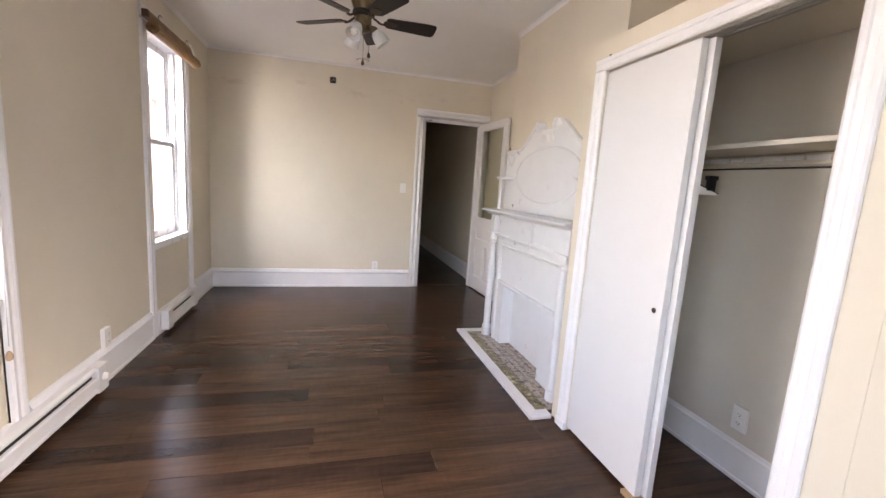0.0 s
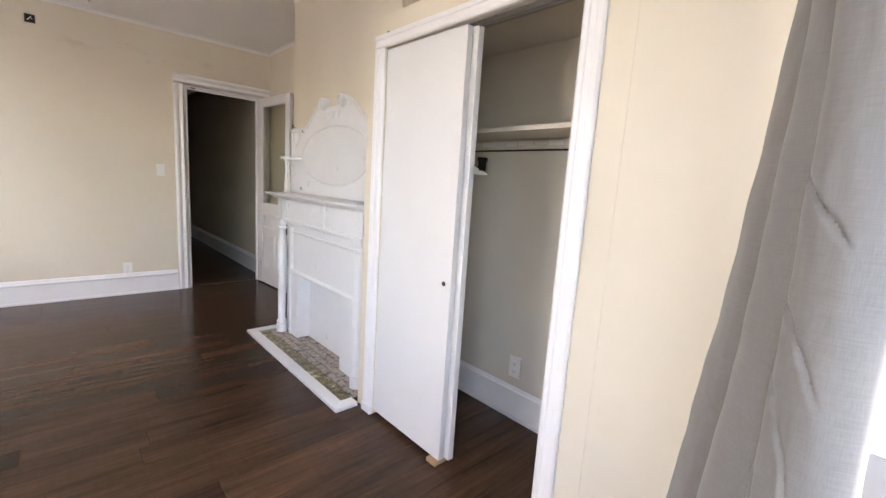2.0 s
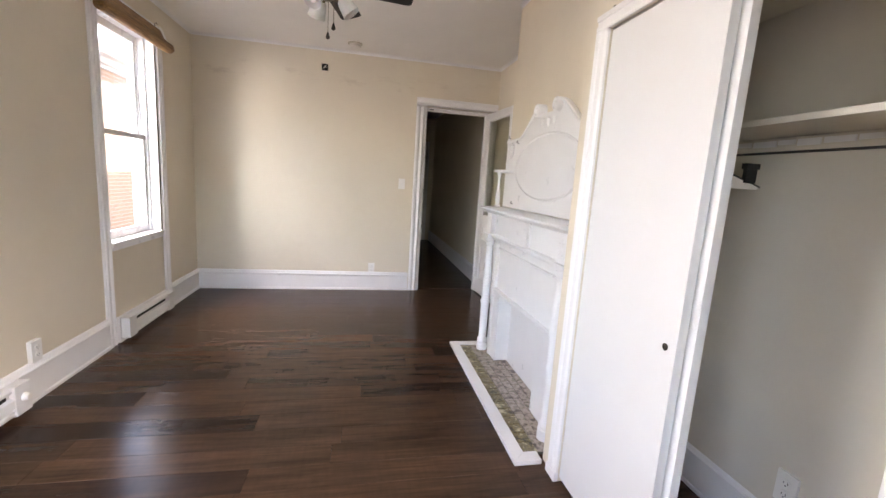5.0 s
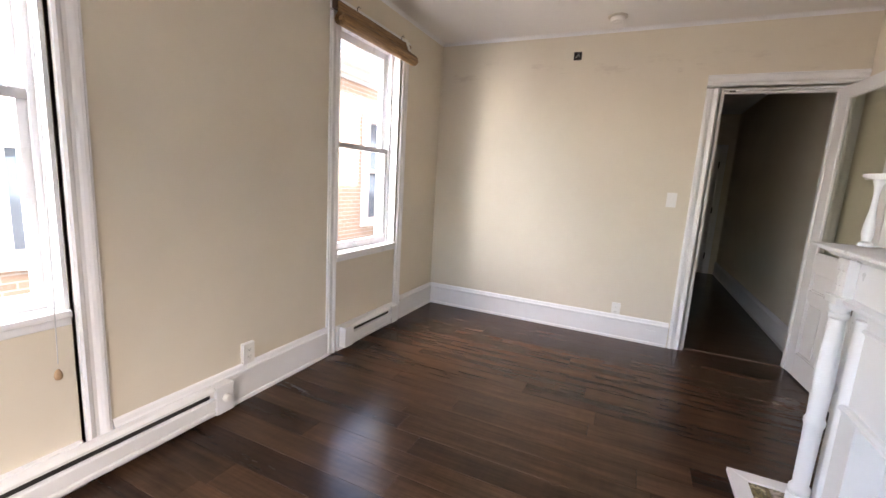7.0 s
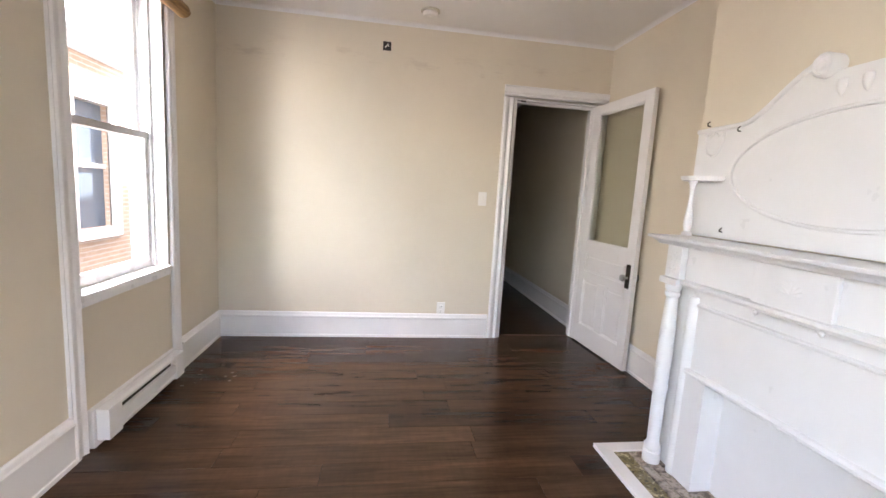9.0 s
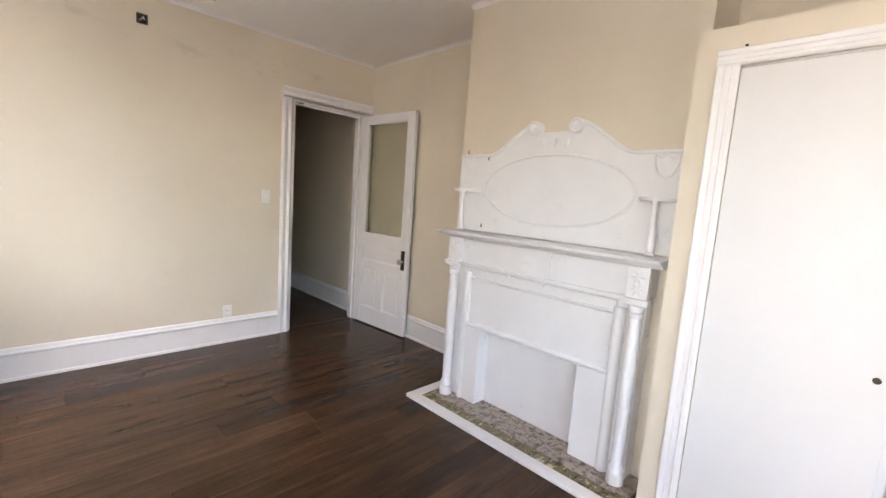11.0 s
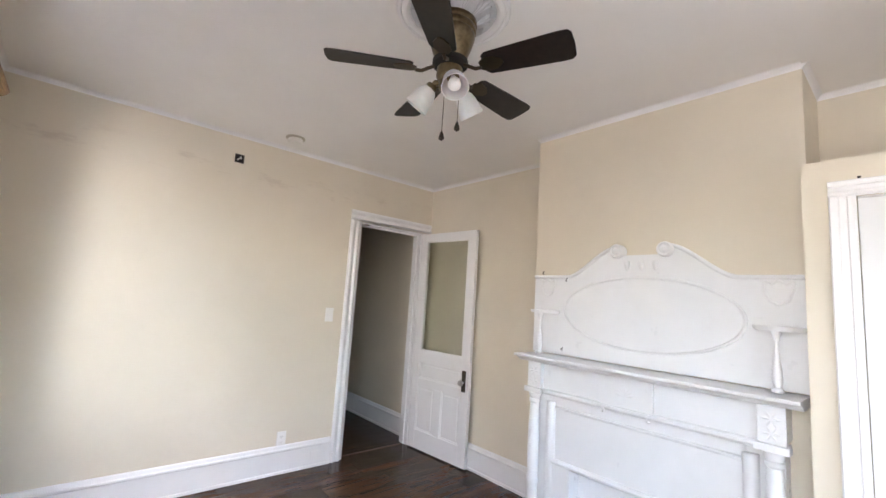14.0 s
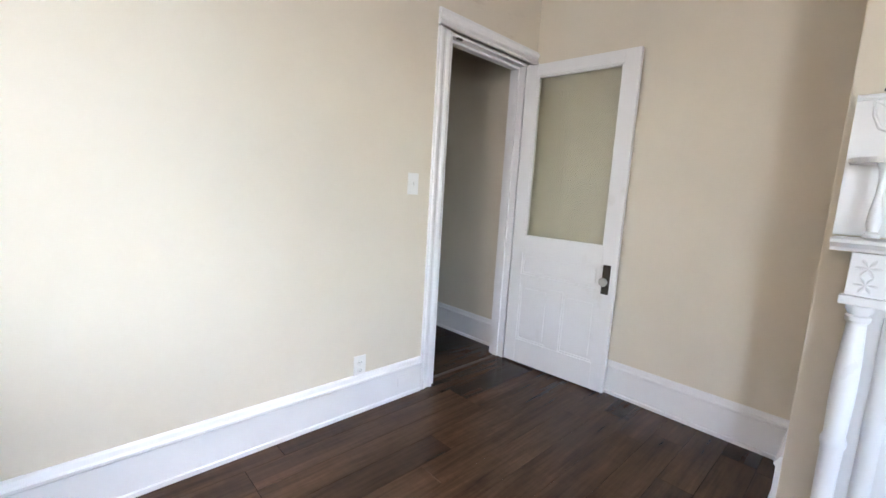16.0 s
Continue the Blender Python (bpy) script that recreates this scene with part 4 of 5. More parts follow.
part("mantel_shelf", bm, MANTEL, mantel)

# overmantel board with swan-neck top
def swan(w):
    """Height of the top edge at a distance w from the middle."""
    if w > 0.445:
        return 1.612
    if w > 0.125:
        t = (0.445 - w) / 0.32
        return 1.612 + 0.168 * (t * t * (3 - 2 * t)) ** 0.92
    return 1.722


bm = bmesh.new()
outline = [(-0.685, 1.126)] + [(w, swan(abs(w))) for w in [-0.685, -0.50, -0.445] + [-0.445 + 0.02 * k for k in range(1, 17)] + [-0.124, 0.0, 0.124] + [0.125 + 0.02 * k for k in range(0, 17)] + [0.50, 0.685]] + [(0.685, 1.126)]
prism(bm, outline, (MB - 0.001, MY, 0), (0, 1, 0), (0, 0, 1), (-0.026, 0, 0))
over = part("overmantel", bm, MANTEL, mantel, bevel=0.0)
# moulding that follows the swan neck
for s in (-1, 1):
    bm = bmesh.new()
    tube(bm, [(MB - 0.026, MY + s * w, swan(w) - 0.010) for w in [0.685, 0.6, 0.5, 0.445] + [0.445 - 0.02 * k for k in range(1, 16)]], 0.011, 10)
    part("neck_moulding", bm, MANTEL, over, smooth=True)
    bm = bmesh.new()
    lathe(bm, [(0.040, 0), (0.040, 0.05), (0.034, 0.058), (0.030, 0.058), (0.026, 0.050), (0.018, 0.052), (0.012, 0.060), (0.003, 0.062)], (0, 0, 0), 22, Matrix.Translation((MB - 0.001, MY + s * 0.128, 1.745)) @ Matrix.Rotation(radians(-90), 4, "Y"))
    part("scroll", bm, MANTEL, over, smooth=True)
# oval frame
bm = bmesh.new()
tube(bm, [(MB - 0.027, MY + 0.465 * math.cos(a), 1.401 + 0.197 * math.sin(a)) for a in [math.tau * k / 72 for k in range(73)]], 0.008, 8)
part("oval_bead", bm, MANTEL, over, smooth=True)
bm = bmesh.new()
prism(bm, [(0.455 * math.cos(math.tau * k / 60), 0.188 * math.sin(math.tau * k / 60)) for k in range(60)], (MB - 0.0272, MY, 1.401), (0, 1, 0), (0, 0, 1), (-0.002, 0, 0))
part("oval_panel", bm, MANTEL, over, "painted over oval panel")
for dy in (-0.075, 0.0, 0.075):
    bm = bmesh.new()
    lathe(bm, [(0.002, -0.036), (0.010, -0.026), (0.016, -0.005), (0.015, 0.016), (0.004, 0.02)], (MB - 0.026, MY + dy, 1.672), 14)
    part("pendant_carving", bm, MANTEL, over, smooth=True)
for s in (-1, 1):
    yc = MY + s * 0.585
    bm = bmesh.new()
    tube(bm, [(MB - 0.028, yc + 0.052 * a, 1.535 + 0.055 * b) for a, b in ((-1, 0.9), (-0.95, 0.1), (-0.6, -0.7), (0, -1), (0.6, -0.7), (0.95, 0.1), (1, 0.9), (0.5, 0.65), (0, 0.95), (-0.5, 0.65), (-1, 0.9))], 0.006, 8)
    part("shield_carving", bm, MANTEL, over, smooth=True)
    # small bracket shelf on a turned spindle
    bm = bmesh.new()
    n = 14
    rim = [(0.088 * math.cos(math.pi * k / n), 0.115 * math.sin(math.pi * k / n)) for k in range(n + 1)]
    prism(bm, rim, (MB - 0.027, MY + s * 0.585, 1.372), (0, 1, 0), (-1, 0, 0), (0, 0, 0.007))
    prism(bm, [(a * 1.06, b * 1.06) for a, b in rim], (MB - 0.027, MY + s * 0.585, 1.379), (0, 1, 0), (-1, 0, 0), (0, 0, 0.012))
    part("bracket_shelf", bm, MANTEL, mantel)
    bm = bmesh.new()
    lathe(bm, [(0.022, 0), (0.022, 0.012), (0.013, 0.02), (0.019, 0.045), (0.017, 0.085), (0.010, 0.135), (0.008, 0.19), (0.012, 0.225), (0.018, 0.24), (0.018, 0.247)], (1.372, MY + s * 0.585, 1.125), 16)
    part("spindle", bm, MANTEL, mantel, smooth=True)
for y, z in ((3.235, 1.575), (3.255, 1.155), (3.405, 1.62)):
    bm = bmesh.new()
    tube(bm, [(MB - 0.026, y, z), (MB - 0.04, y, z + 0.002), (MB - 0.046, y - 0.006, z + 0.010), (MB - 0.040, y - 0.012, z + 0.018)], 0.0025, 8)
    part("screw_hook", bm, BRASS_DARK, mantel, "small dark screw hook")
mantel.location.x += XB - MB  # the whole mantel pushed home against the breast

# ---- hearth ----
hearth = thing("hearth", (1.29, MY, 0), "tiled hearth of mottled tan tiles in a white wooden border", "hearth")
HX0, HY0, HY1, HB = 1.082, 2.048, 3.508, 0.068
bm = bmesh.new()
prism(bm, [(HX0, HY0), (HX0 + HB, HY0 + HB), (HX0 + HB, HY1 - HB), (HX0, HY1)], (0, 0, 0.001), (1, 0, 0), (0, 1, 0), (0, 0, 0.023))
part("border", bm, WHITE, hearth, bevel=0.003)
bm = bmesh.new()
prism(bm, [(HX0, HY0), (XC - 0.023, HY0), (XC - 0.023, HY0 + HB), (HX0 + HB, HY0 + HB)], (0, 0, 0.001), (1, 0, 0), (0, 1, 0), (0, 0, 0.023))
part("border", bm, WHITE, hearth, bevel=0.003)
bm = bmesh.new()
prism(bm, [(HX0, HY1), (HX0 + HB, HY1 - HB), (XB - 0.002, HY1 - HB), (XB - 0.002, HY1)], (0, 0, 0.001), (1, 0, 0), (0, 1, 0), (0, 0, 0.023))
part("border", bm, WHITE, hearth, bevel=0.003)
bpart("bed", (HX0 + HB, XB - 0.002, HY0 + HB, HY1 - HB, 0.001, 0.014), GROUT, hearth, bevel=0.0)


def tile_mesh(lx, ly, mat):
    c, h = 0.0025, 0.006
    v = [(0, 0, 0), (lx, 0, 0), (lx, ly, 0), (0, ly, 0), (0, 0, h - c), (lx, 0, h - c), (lx, ly, h - c), (0, ly, h - c), (c, c, h), (lx - c, c, h), (lx - c, ly - c, h), (c, ly - c, h)]
    f = [(8, 9, 10, 11)] + [(a + k, a + (k + 1) % 4, a + 4 + (k + 1) % 4, a + 4 + k) for a in (0, 4) for k in range(4)]
    me = bpy.data.meshes.new("tile")
    me.from_pydata(v, [], f)
    me.materials.append(mat)
    return me


def lay(me, x, y):
    ob = new("tile", me)
    ob.parent = hearth
    ob.matrix_parent_inverse = hearth.matrix_basis.inverted()
    ob.location = (x, y, 0.014)


TX, TY, TN = HX0 + HB + 0.002, HY0 + HB + 0.002, 17
edge_len = (HY1 - HY0 - 2 * HB - 0.004) / TN
edge_tile = tile_mesh(edge_len - 0.003, edge_len - 0.003, TILE_EDGE)
for k in range(TN):
    lay(edge_tile, TX, TY + k * edge_len)
in_x = TX + edge_len
rows = 4
iw = (XB - 0.003 - in_x) / rows
cols = 12
il = (HY1 - HY0 - 2 * HB - 0.004) / cols
field_tile = tile_mesh(iw - 0.003, il - 0.003, TILE_IN)
half_tile = tile_mesh(iw - 0.003, il / 2 - 0.003, TILE_IN)
for r in range(rows):
    if r % 2:
        lay(half_tile, in_x + r * iw, TY)
        lay(half_tile, in_x + r * iw, TY + (cols - 0.5) * il)
    for k in range(cols - r % 2):
        lay(field_tile, in_x + r * iw, TY + (k + 0.5 * (r % 2)) * il)

# ---- electric baseboard heaters ----
def heater(y0, y1, knob_end, label):
    h = thing("baseboard_heater", (XL + 0.04, (y0 + y1) / 2, 0.03), label, "heater", "electric baseboard heaters")
    x0 = XL + 0.027
    bm = bmesh.new()
    prism(bm, [(0, 0.03), (0.035, 0.03), (0.048, 0.042), (0.048, 0.058), (0.04, 0.062), (0.04, 0.075), (0.052, 0.078), (0.052, 0.122), (0.044, 0.128), (0.03, 0.128), (0.03, 0.152), (0.044, 0.156), (0.044, 0.168), (0.03, 0.180), (0, 0.180)], (x0, y0 + 0.012, 0), (1, 0, 0), (0, 0, 1), (0, y1 - y0 - 0.024, 0))
    part("housing", bm, ENAMEL, h)
    # flat black strip standing in for the shade in the air slot
    bpart("air_slot_shade", (x0 + 0.0302, x0 + 0.032, y0 + 0.12, y1 - 0.12, 0.129, 0.151), DARK, h, "black strip painted as shade in the air slot", bevel=0.0)
    for a, b in ((y0, y0 + 0.10), (y1 - 0.10, y1)):
        bpart("end_cap", (XL + 0.027, XL + 0.082, a, b, 0.032, 0.182), ENAMEL, h, bevel=0.004)
    if knob_end:
        bm = bmesh.new()
        lathe(bm, [(0.022, 0), (0.022, 0.006), (0.017, 0.014), (0.015, 0.022), (0.004, 0.024)], (0, 0, 0), 18, Matrix.Translation((XL + 0.082, y1 - 0.045, 0.112)) @ Matrix.Rotation(radians(90), 4, "Y"))
        part("thermostat_knob", bm, PLASTIC, h, "round white knob", smooth=True)
    return h


heater(0.90, 2.705, True, "long white electric baseboard heater with a round knob")
heater(3.625, 4.355, False, "short white electric baseboard heater under the window")
bm = bmesh.new()
box(bm, XL - 0.0, XL + 0.026, 1.32, 2.08, 0.001, 0.185)
box(bm, XL - 0.0, XL + 0.026, 3.61, 4.37, 0.001, 0.185)
structure("trim_under_windows", bm, WHITE, "white board behind the heaters", "trim", 0.002)

# ---- rolled bamboo blinds ----
def blind(y0, y1):
    b = thing("roll_up_blind", (XL + 0.09, (y0 + y1) / 2, 2.2), "rolled-up brown bamboo blind on a dark headrail", "blind", "bamboo blinds")
    x, z = XL + 0.088, 2.215
    bm = bmesh.new()
    pts, n = [], 30
    for k in range(n * 3):
        a = math.tau * k / n
        pts.append((x + (0.022 + 0.0075 * a / math.tau) * math.cos(a), z + (0.022 + 0.0075 * a / math.tau) * math.sin(a)))
    inner = [(px + (x - px) * 0.10, pz + (z - pz) * 0.10) for px, pz in pts][::-1]
    rows = []
    for yy in (y0, y1):
        rows.append([bm.verts.new((px, yy, pz)) for px, pz in pts + inner])
    m = len(rows[0])
    for i in range(m):
        bm.faces.new((rows[0][i], rows[0][(i + 1) % m], rows[1][(i + 1) % m], rows[1][i]))
    for r in rows:
        h = m // 2
        for i in range(h - 1):
            bm.faces.new((r[i], r[i + 1], r[m - 2 - i], r[m - 1 - i]))
    part("roll", bm, BAMBOO, b)
    bpart("core", (x - 0.016, x + 0.016, y0 + 0.004, y1 - 0.004, z - 0.016, z + 0.016), BAMBOO, b, bevel=0.006)
    bpart("headrail", (XL + 0.024, XL + 0.062, y0, y1 - 0.01, 2.275, 2.325), BROWNRAIL, b, "dark brown wooden headrail")
    bpart("valance", (XL + 0.063, XL + 0.070, y0 + 0.01, y1 - 0.02, 2.235, 2.318), BAMBOO, b)
    for yy in (y0 + 0.22, y1 - 0.14):
        bm = bmesh.new()
        tube(bm, [(XL + 0.05, yy, 2.325), (XL + 0.05, yy, 2.352), (XL + 0.058, yy + 0.006, 2.362), (XL + 0.066, yy + 0.012, 2.352)], 0.003, 8)
        part("hanging_hook", bm, BRASS_DARK, b)
    bm = bmesh.new()
    prism(bm, [(0, 0), (0.028, 0), (0.028, 0.085), (0.014, 0.095), (0, 0.085)], (XL + 0.10, y1 - 0.11, 2.255), (0.3, 0.95, 0), (-0.25, -0.35, 0.9), (0.0015, -0.0005, 0))
    part("cord_tag", bm, PLASTIC, b, "white paper tag")
    return b


blind(3.495, 4.425)
b1 = blind(1.205, 2.135)
bm = bmesh.new()
tube(bm, [(XL + 0.075, 2.02, 2.21), (XL + 0.078, 2.02, 1.3), (XL + 0.075, 2.005, 0.55)], 0.0016, 6)
cord = part("cord", bm, RAIL, b1, "thin pull cord")
bm = bmesh.new()
lathe(bm, [(0.004, 0.03), (0.010, 0.02), (0.013, 0.006), (0.010, -0.006), (0.003, -0.01)], (XL + 0.075, 2.003, 0.50), 12)
part("toggle", bm, RAWWOOD, cord, "wooden cord toggle", smooth=True)

# ---- ceiling fan ----
FX, FY = 0.132, 2.972
rose = thing("ceiling_medallion", (FX, FY, ZC - 0.02), "white ceiling medallion with silvery leaf relief", "medallion")
bm = bmesh.new()
lathe(bm, [(0.228, -0.001), (0.228, -0.012), (0.222, -0.022), (0.212, -0.024), (0.206, -0.018), (0.200, -0.026), (0.188, -0.030), (0.178, -0.024), (0.172, -0.012), (0.172, -0.001)], (FX, FY, ZC), 56)
part("rim", bm, WHITE, rose, smooth=True)
SILVER = painted("silvery_plaster", (0.50, 0.51, 0.52), 0.4, 0.2, 0.001, 0.0004, 18)
bm = bmesh.new()
lathe(bm, [(0.173, -0.001), (0.173, -0.012), (0.150, -0.016), (0.115, -0.030), (0.090, -0.050), (0.070, -0.054), (0.069, -0.001)], (FX, FY, ZC), 48)
disc = part("disc", bm, SILVER, rose, "silver-grey recessed disc")


def leaf_drop(r):
    """Depth of the disc's face under the ceiling at radius r."""
    return 0.015 + 0.036 * max(0.0, min(1.0, (0.155 - r) / 0.065)) ** 1.3


for k in range(10):
    a0 = math.tau * k / 10
    bm = bmesh.new()
    for s, r0 in ((1, 0.145), (-1, 0.135)):
        pts = []
        for i in range(9):
            t = i / 8
            ang = a0 + s * (0.06 + 0.16 * t)
            rad = 0.092 + (r0 - 0.085) * math.sin(t * 2.2)
            pts.append((FX + rad * math.cos(ang), FY + rad * math.sin(ang), ZC - leaf_drop(rad)))
        tube(bm, pts, [0.003 + 0.006 * math.sin(math.pi * (i / 8)) for i in range(9)], 8)
    tube(bm, [(FX + r * math.cos(a0), FY + r * math.sin(a0), ZC - leaf_drop(r)) for r in (0.095, 0.12, 0.145, 0.165)], [0.004, 0.010, 0.008, 0.002], 8)
    part("leaf", bm, SILVER, disc, smooth=True)

fan = thing("ceiling_fan", (FX, FY, ZC - 0.02), "five-blade ceiling fan, aged brass motor, dark blades, three glass shades", "ceiling fan")
bm = bmesh.new()
lathe(bm, [(0.080, -0.052), (0.096, -0.056), (0.097, -0.072), (0.091, -0.078), (0.095, -0.084), (0.095, -0.098), (0.089, -0.104), (0.092, -0.110), (0.090, -0.126), (0.082, -0.155), (0.070, -0.19), (0.062, -0.212)], (FX, FY, ZC), 40)
part("motor_housing", bm, BRASS, fan, "aged brass motor housing", smooth=True)
bm = bmesh.new()
lathe(bm, [(0.058, -0.213), (0.070, -0.218), (0.070, -0.236), (0.05, -0.242)], (FX, FY, ZC), 32)
part("flywheel", bm, DARK, fan, "dark flywheel", smooth=True)
bm = bmesh.new()
lathe(bm, [(0.034, -0.243), (0.050, -0.25), (0.052, -0.285), (0.046, -0.298), (0.040, -0.305), (0.040, -0.33), (0.020, -0.342)], (FX, FY, ZC), 32)
part("switch_housing", bm, BRASS, fan, "aged brass switch housing", smooth=True)
BZ, PITCH = ZC - 0.262, radians(13)
for k in range(5):
    a = radians(3 + 72 * k)
    turn = Matrix.Translation((FX, FY, BZ)) @ Matrix.Rotation(a, 4, "Z") @ Matrix.Rotation(-PITCH, 4, "X")
    bm = bmesh.new()
    pts = [(0.145, -0.040), (0.160, -0.052), (0.30, -0.060), (0.43, -0.066), (0.462, -0.064), (0.474, -0.050), (0.478, 0.0), (0.474, 0.050), (0.462, 0.064), (0.43, 0.066), (0.30, 0.060), (0.160, 0.052), (0.145, 0.040)]
    r = turn.to_3x3()
    prism(bm, pts, turn.translation, r @ Vector((1, 0, 0)), r @ Vector((0, 1, 0)), r @ Vector((0, 0, 0.006)))
    blade = part("blade", bm, BLADE, fan, bevel=0.0015)
    bm = bmesh.new()
    tube(bm, [(FX + rr * math.cos(a), FY + rr * math.sin(a), BZ + dz) for rr, dz in ((0.062, 0.016), (0.085, 0.004), (0.11, -0.010), (0.135, -0.010))], 0.007, 10)
    prism(bm, [(0.13, -0.018), (0.155, -0.034), (0.19, -0.030), (0.215, -0.012), (0.22, 0.0), (0.215, 0.012), (0.19, 0.030), (0.155, 0.034), (0.13, 0.018)], turn.translation, r @ Vector((1, 0, 0)), r @ Vector((0, 1, 0)), r @ Vector((0, 0, -0.005)))
    part("blade_iron", bm, BRONZE, blade, "dark bronze blade bracket")
for k in range(3):
    a = radians(240 + 120 * k)
    d = Vector((math.cos(a), math.sin(a), 0))
    base = Vector((FX, FY, ZC - 0.305)) + d * 0.035
    tip = Vector((FX, FY, ZC - 0.315)) + d * 0.070
    bm = bmesh.new()
    tube(bm, [base, base + d * 0.02 + Vector((0, 0, 0.004)), tip], 0.012, 12)
    axis = (d * 0.62 + Vector((0, 0, -0.78))).normalized()
    q = axis.to_track_quat("Z", "Y").to_matrix().to_4x4()
    lathe(bm, [(0.020, -0.008), (0.024, 0.004), (0.024, 0.018)], tip, 16, q)
    arm = part("lamp_arm", bm, BRASS, fan, "aged brass lamp holder", smooth=True)
    bm = bmesh.new()
    lathe(bm, [(0.023, 0.010), (0.033, 0.022), (0.041, 0.044), (0.044, 0.066), (0.048, 0.092), (0.051, 0.102), (0.048, 0.102), (0.041, 0.068), (0.038, 0.044), (0.029, 0.024), (0.020, 0.014)], tip, 28, q, cap=False)
    part("glass_shade", bm, FROST, arm, "frosted white glass tulip shade", smooth=True)
    bm = bmesh.new()
    lathe(bm, [(0.010, 0.016), (0.012, 0.04), (0.022, 0.06), (0.025, 0.078), (0.018, 0.094), (0.005, 0.10)], tip, 16, q)
    part("bulb", bm, PLASTIC, arm, "white unlit bulb", smooth=True)
for (cx, cy), zl in (((FX + 0.005, FY + 0.030), 2.045), ((FX + 0.038, FY - 0.020), 2.08)):
    bm = bmesh.new()
    tube(bm, [(cx, cy, zl + 0.02), (cx, cy, ZC - 0.29)], 0.0014, 6)
    ch = part("pull_chain", bm, BRASS, fan, "thin beaded pull chain")
    bm = bmesh.new()
    lathe(bm, [(0.002, 0.022), (0.006, 0.012), (0.011, -0.004), (0.011, -0.012), (0.003, -0.018)], (cx, cy, zl), 12)
    part("bob", bm, BRASS_DARK, ch, "small dark pull", smooth=True)

# ---- small things on ceiling and far wall ----
smoke = thing("smoke_detector", (0.248, 4.866, ZC - 0.03), "round white smoke detector on a darker tan base", "smoke detector")
bm = bmesh.new()
lathe(bm, [(0.070, -0.0005), (0.070, -0.008), (0.062, -0.011)], (0.248, 4.866, ZC), 32)
part("base", bm, material("tan_plastic", (0.52, 0.48, 0.40), 0.5)[0], smoke, "tan mounting ring", smooth=True)
bm = bmesh.new()
lathe(bm, [(0.052, -0.011), (0.055, -0.016), (0.055, -0.034), (0.048, -0.042), (0.022, -0.044), (0.020, -0.047), (0.004, -0.047)], (0.248, 4.866, ZC), 32)
part("body", bm, PLASTIC, smoke, smooth=True)
jb = thing("open_junction_box", (-0.055, YF, 2.372), "small open electrical box with bare wires in the wall", "electrical box")
# black plate on the wall, painted as the shade inside the open box
bm = bmesh.new()
box(bm, -0.082, -0.030, YF - 0.004, YF - 0.001, 2.345, 2.398)
part("recess_shade", bm, DARK, jb)
bm = bmesh.new()
box(bm, -0.088, -0.082, YF - 0.007, YF - 0.001, 2.339, 2.404)
box(bm, -0.030, -0.024, YF - 0.007, YF - 0.001, 2.339, 2.404)
box(bm, -0.082, -0.030, YF - 0.007, YF - 0.001, 2.398, 2.404)
box(bm, -0.082, -0.030, YF - 0.007, YF - 0.001, 2.339, 2.345)
part("rim", bm, BRASS_DARK, jb)
bm = bmesh.new()
tube(bm, [(-0.070, YF - 0.004, 2.36), (-0.062, YF - 0.016, 2.366), (-0.050, YF - 0.014, 2.384), (-0.044, YF - 0.004, 2.37)], 0.004, 8)
part("wire", bm, PLASTIC, jb, "pale bent wire")
bpart("plate", (0.74, 0.82, YF - 0.021, YF - 0.0175, 0.075, 0.125), WHITE, thing("baseboard_plate", (0.78, YF - 0.02, 0.1), "small painted-over plate on the baseboard", "outlet cover"))
rng = random.Random(21)
debris = bmesh.new()
for k in range(9):
    x, y = -1.05 + rng.uniform(-0.16, 0.12), 4.33 + rng.uniform(-0.12, 0.14)
    s = rng.uniform(0.006, 0.018)
    prism(debris, [(s * math.cos(q) * rng.uniform(0.5, 1), s * math.sin(q) * rng.uniform(0.3, 0.8)) for q in [math.tau * i / 6 for i in range(6)]], (x, y, 0.0005), (1, 0, 0), (0, 1, 0), (0, 0, 0.002))
tagged(mesh_object("floor_crumbs", debris, STRIPWOOD), "few brown wood crumbs on the floor", "debris", "", "stuff")

# ---- curtain in the bay ----
curtain = thing("window_curtain", W_BAY_R @ Vector((0.18, -0.07, 0.02)), "light grey woven curtain hanging in soft creased folds", "curtain")


CREASES = ((0.272, 1.323, 0.430, 1.117, 1.0), (0.268, 1.122, 0.404, 0.938, 1.0), (0.312, 0.945, 0.395, 0.740, 0.8),
           (0.286, 0.84, 0.322, 0.68, 0.6), (0.135, 1.26, 0.170, 1.235, 0.4), (0.070, 1.08, 0.105, 1.02, 0.5),
           (0.300, 1.62, 0.380, 1.50, 0.4), (0.300, 0.60, 0.410, 0.42, 0.8), (0.040, 0.80, 0.080, 0.72, 0.4))


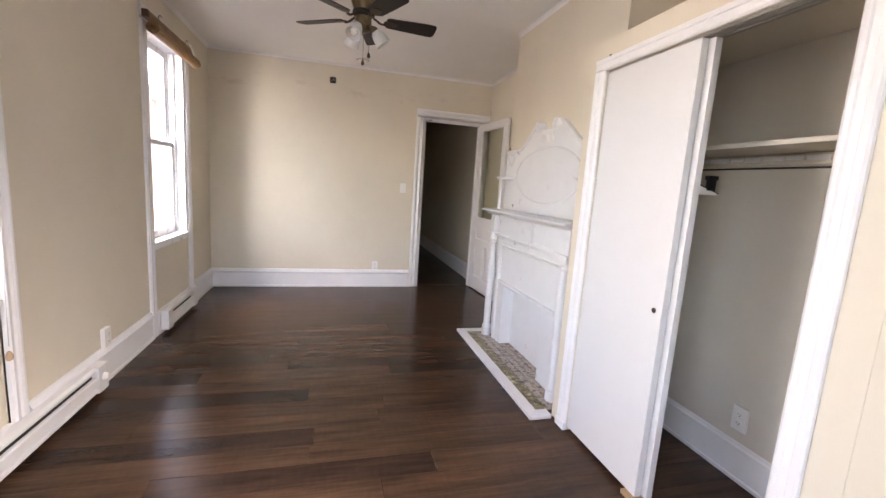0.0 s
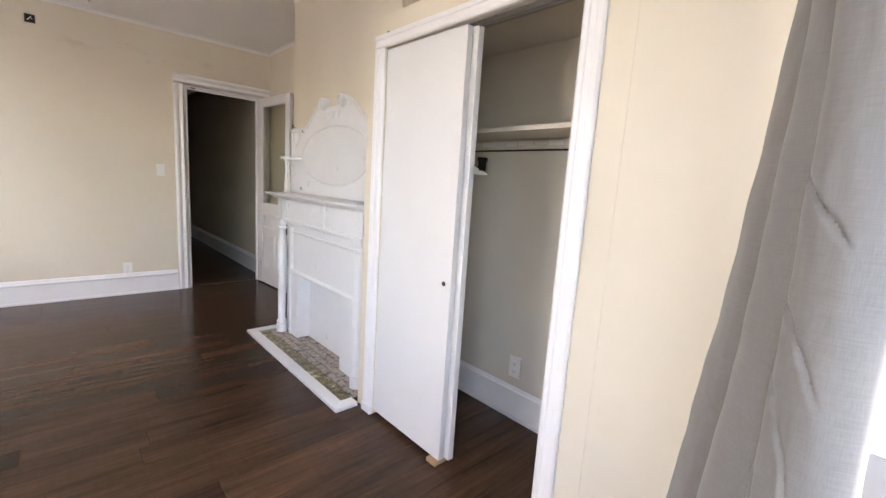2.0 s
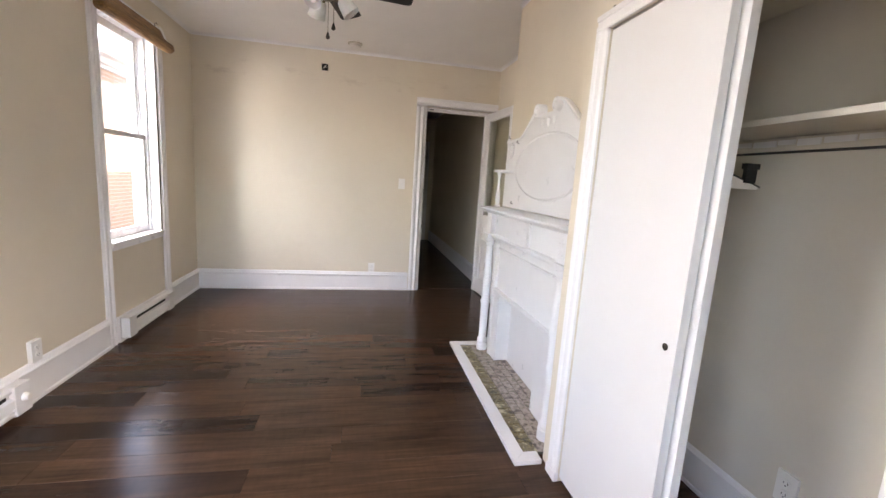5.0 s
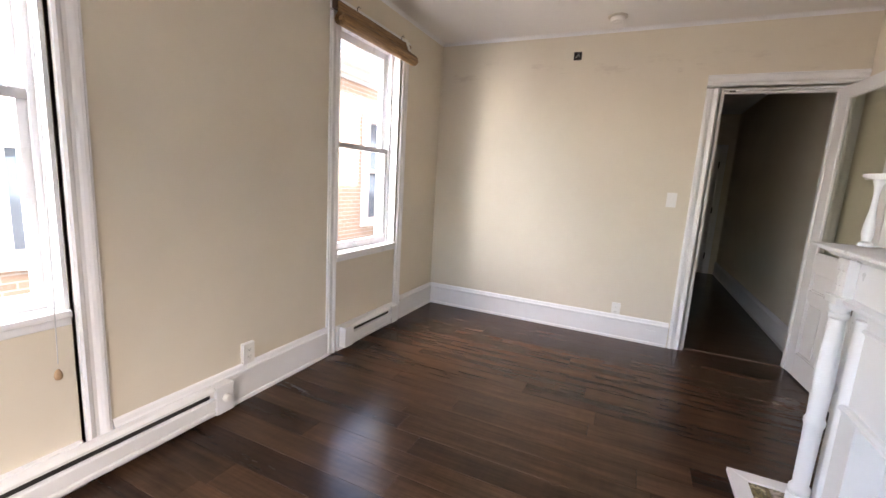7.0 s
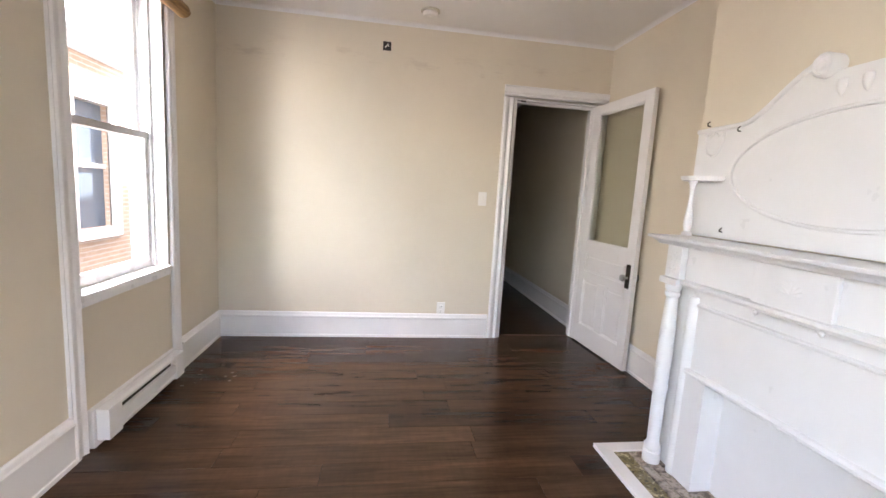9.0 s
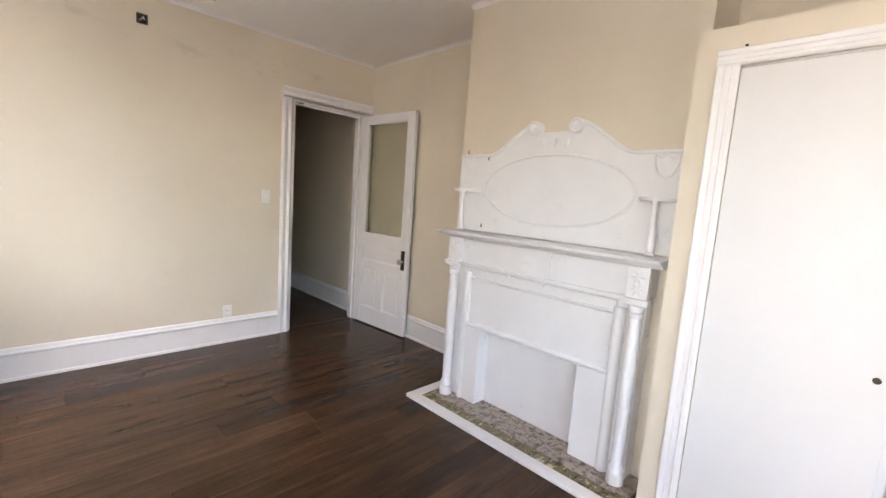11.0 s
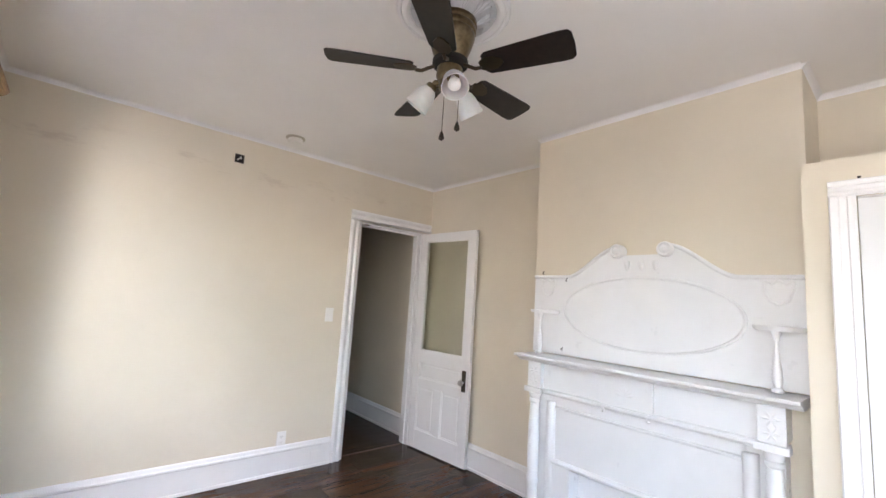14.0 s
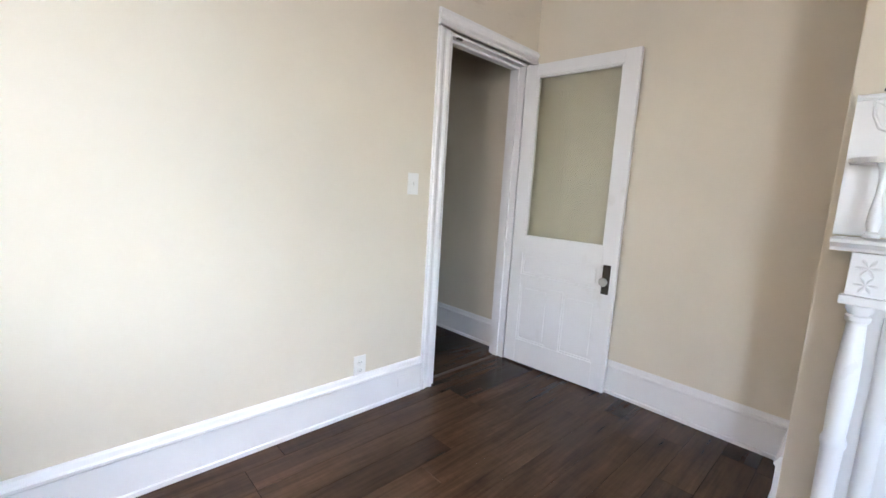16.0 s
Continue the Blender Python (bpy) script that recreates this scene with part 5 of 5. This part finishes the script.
def curtain_point(s, t):
    """s across 0 to 1, t up 0 to 1; a loose edge, a round roll and one wide panel, in the wall's axes."""
    z = 0.02 + 2.38 * t
    h = z - 1.14
    left = 0.006 + 0.092 * h
    g1 = 0.146 + 0.040 * h
    g2 = 0.276 - 0.046 * h
    right = 0.405 - 0.070 * h
    if s < 0.22:
        q = s / 0.22
        u = left + (g1 + 0.026 - left) * q
        y = -0.080 - 0.014 * math.sin(math.pi * min(1.0, q * 1.2)) + 0.058 * max(0.0, (q - 0.4) / 0.6) ** 1.5
    elif s < 0.47:
        q = (s - 0.22) / 0.25
        u = g1 - 0.012 + (g2 + 0.030 - g1) * (0.5 - 0.5 * math.cos(math.pi * q)) + 0.036 * (1 - min(1.0, q / 0.14)) ** 2
        y = -0.028 - 0.122 * math.sqrt(max(0.0, 1 - (2 * q - 1) ** 2))
    else:
        q = (s - 0.47) / 0.53
        r = q ** 0.62
        u = g2 - 0.014 + (right + 0.014 - g2) * (0.5 * q + 0.5 * (0.5 - 0.5 * math.cos(math.pi * q))) + 0.040 * (1 - min(1.0, q / 0.14)) ** 2
        y = -0.028 - 0.132 * max(0.0, 1 - (2 * r - 1) ** 2) ** 0.6 - 0.070 * q ** 1.5
    y -= 0.055 * max(0.0, -h)
    for ua, za, ub, zb, k in CREASES:
        dx, dz = ub - ua, zb - za
        n = math.hypot(dx, dz)
        w = ((u - ua) * dx + (z - za) * dz) / n
        if -0.03 < w < n + 0.03:
            bow = 0.012 * math.sin(math.pi * min(1.0, max(0.0, w / n)))
            d = ((u - ua) * dz - (z - za) * dx) / n + bow
            fade = min(1.0, max(0.0, (w + 0.03) / 0.05)) * min(1.0, max(0.0, (n + 0.03 - w) / 0.05))
            y += fade * k * min(1.0, max(0.0, (right - u - 0.006) / 0.04)) * (0.0075 * math.exp(-(d / 0.0032) ** 2) - 0.0018 * math.exp(-((d - 0.010) / 0.008) ** 2))
    y += 0.008 * noise.noise((s * 4, t * 7, 3.0)) + 0.003 * noise.noise((s * 14, t * 24, 6.0))
    u += 0.005 * noise.noise((s * 3, t * 6, 8.0))
    return W_BAY_R @ Vector((u, y, z))


bm = bmesh.new()
NS, NT = 150, 340
grid = [[bm.verts.new(curtain_point(i / NS, j / NT)) for i in range(NS + 1)] for j in range(NT + 1)]
for j in range(NT):
    for i in range(NS):
        bm.faces.new((grid[j][i], grid[j][i + 1], grid[j + 1][i + 1], grid[j + 1][i]))
cloth = part("cloth", bm, FABRIC, curtain, smooth=True)
sol = cloth.modifiers.new("thickness", "SOLIDIFY")
sol.thickness = 0.0025
bm = bmesh.new()
tube(bm, [W_BAY_R @ Vector((0.0 + 0.02, -0.07, 2.405)), W_BAY_R @ Vector((BAY_LEN - 0.1, -0.07, 2.405))], 0.010, 12)
tube(bm, [W_BAY_R @ Vector((0.06, -0.07, 2.405)), W_BAY_R @ Vector((0.06, 0.0, 2.405))], 0.006, 8)
part("curtain_rod", bm, STEEL, curtain)


# ---- floor planks ----
def plank_mesh(length, width):
    g, c, h = 0.0005, 0.0009, 0.008
    v = []
    for z, i in ((0, g), (h - c, g), (h, g + c)):
        v += [(i, i, z), (length - i, i, z), (length - i, width - i, z), (i, width - i, z)]
    f = [(8, 9, 10, 11)]
    for a in (0, 4):
        f += [(a + k, a + (k + 1) % 4, a + 4 + (k + 1) % 4, a + 4 + k) for k in range(4)]
    me = bpy.data.meshes.new("plank")
    me.from_pydata(v, [], f)
    me.materials.append(PLANK)
    return me


PLANK_W, PLANK_L, ROW0 = 0.143, 1.19, 1.730
rng = random.Random(11)
cache = {}
row = -16
while ROW0 + row * PLANK_W < HALL_END:
    y0 = ROW0 + row * PLANK_W
    y1 = y0 + PLANK_W
    if y0 < YF + 0.1:
        cut = max(0.0, BAY - y0)
        xa, xb = XL + cut - 0.05, (XRB - cut if cut else XR) + 0.05
        if y0 < YB - 0.05:
            row += 1
            continue
    else:
        xa, xb = HALL_L - 0.02, XR + 0.01
    start = xa - rng.uniform(0.05, PLANK_L - 0.05)
    if row == 0:
        start = 0.461 - PLANK_L * 2
    if row == 5:
        start = -0.143 - PLANK_L * 2
    x = start
    while x < xb:
        a, b = max(x, xa), min(x + PLANK_L, xb)
        if b - a > 0.03:
            key = round(b - a, 3)
            if key not in cache:
                cache[key] = plank_mesh(key, PLANK_W)
            ob = new("plank", cache[key])
            ob.parent = floor
            ob.location = (a, y0, -0.008)
        x += PLANK_L
    row += 1
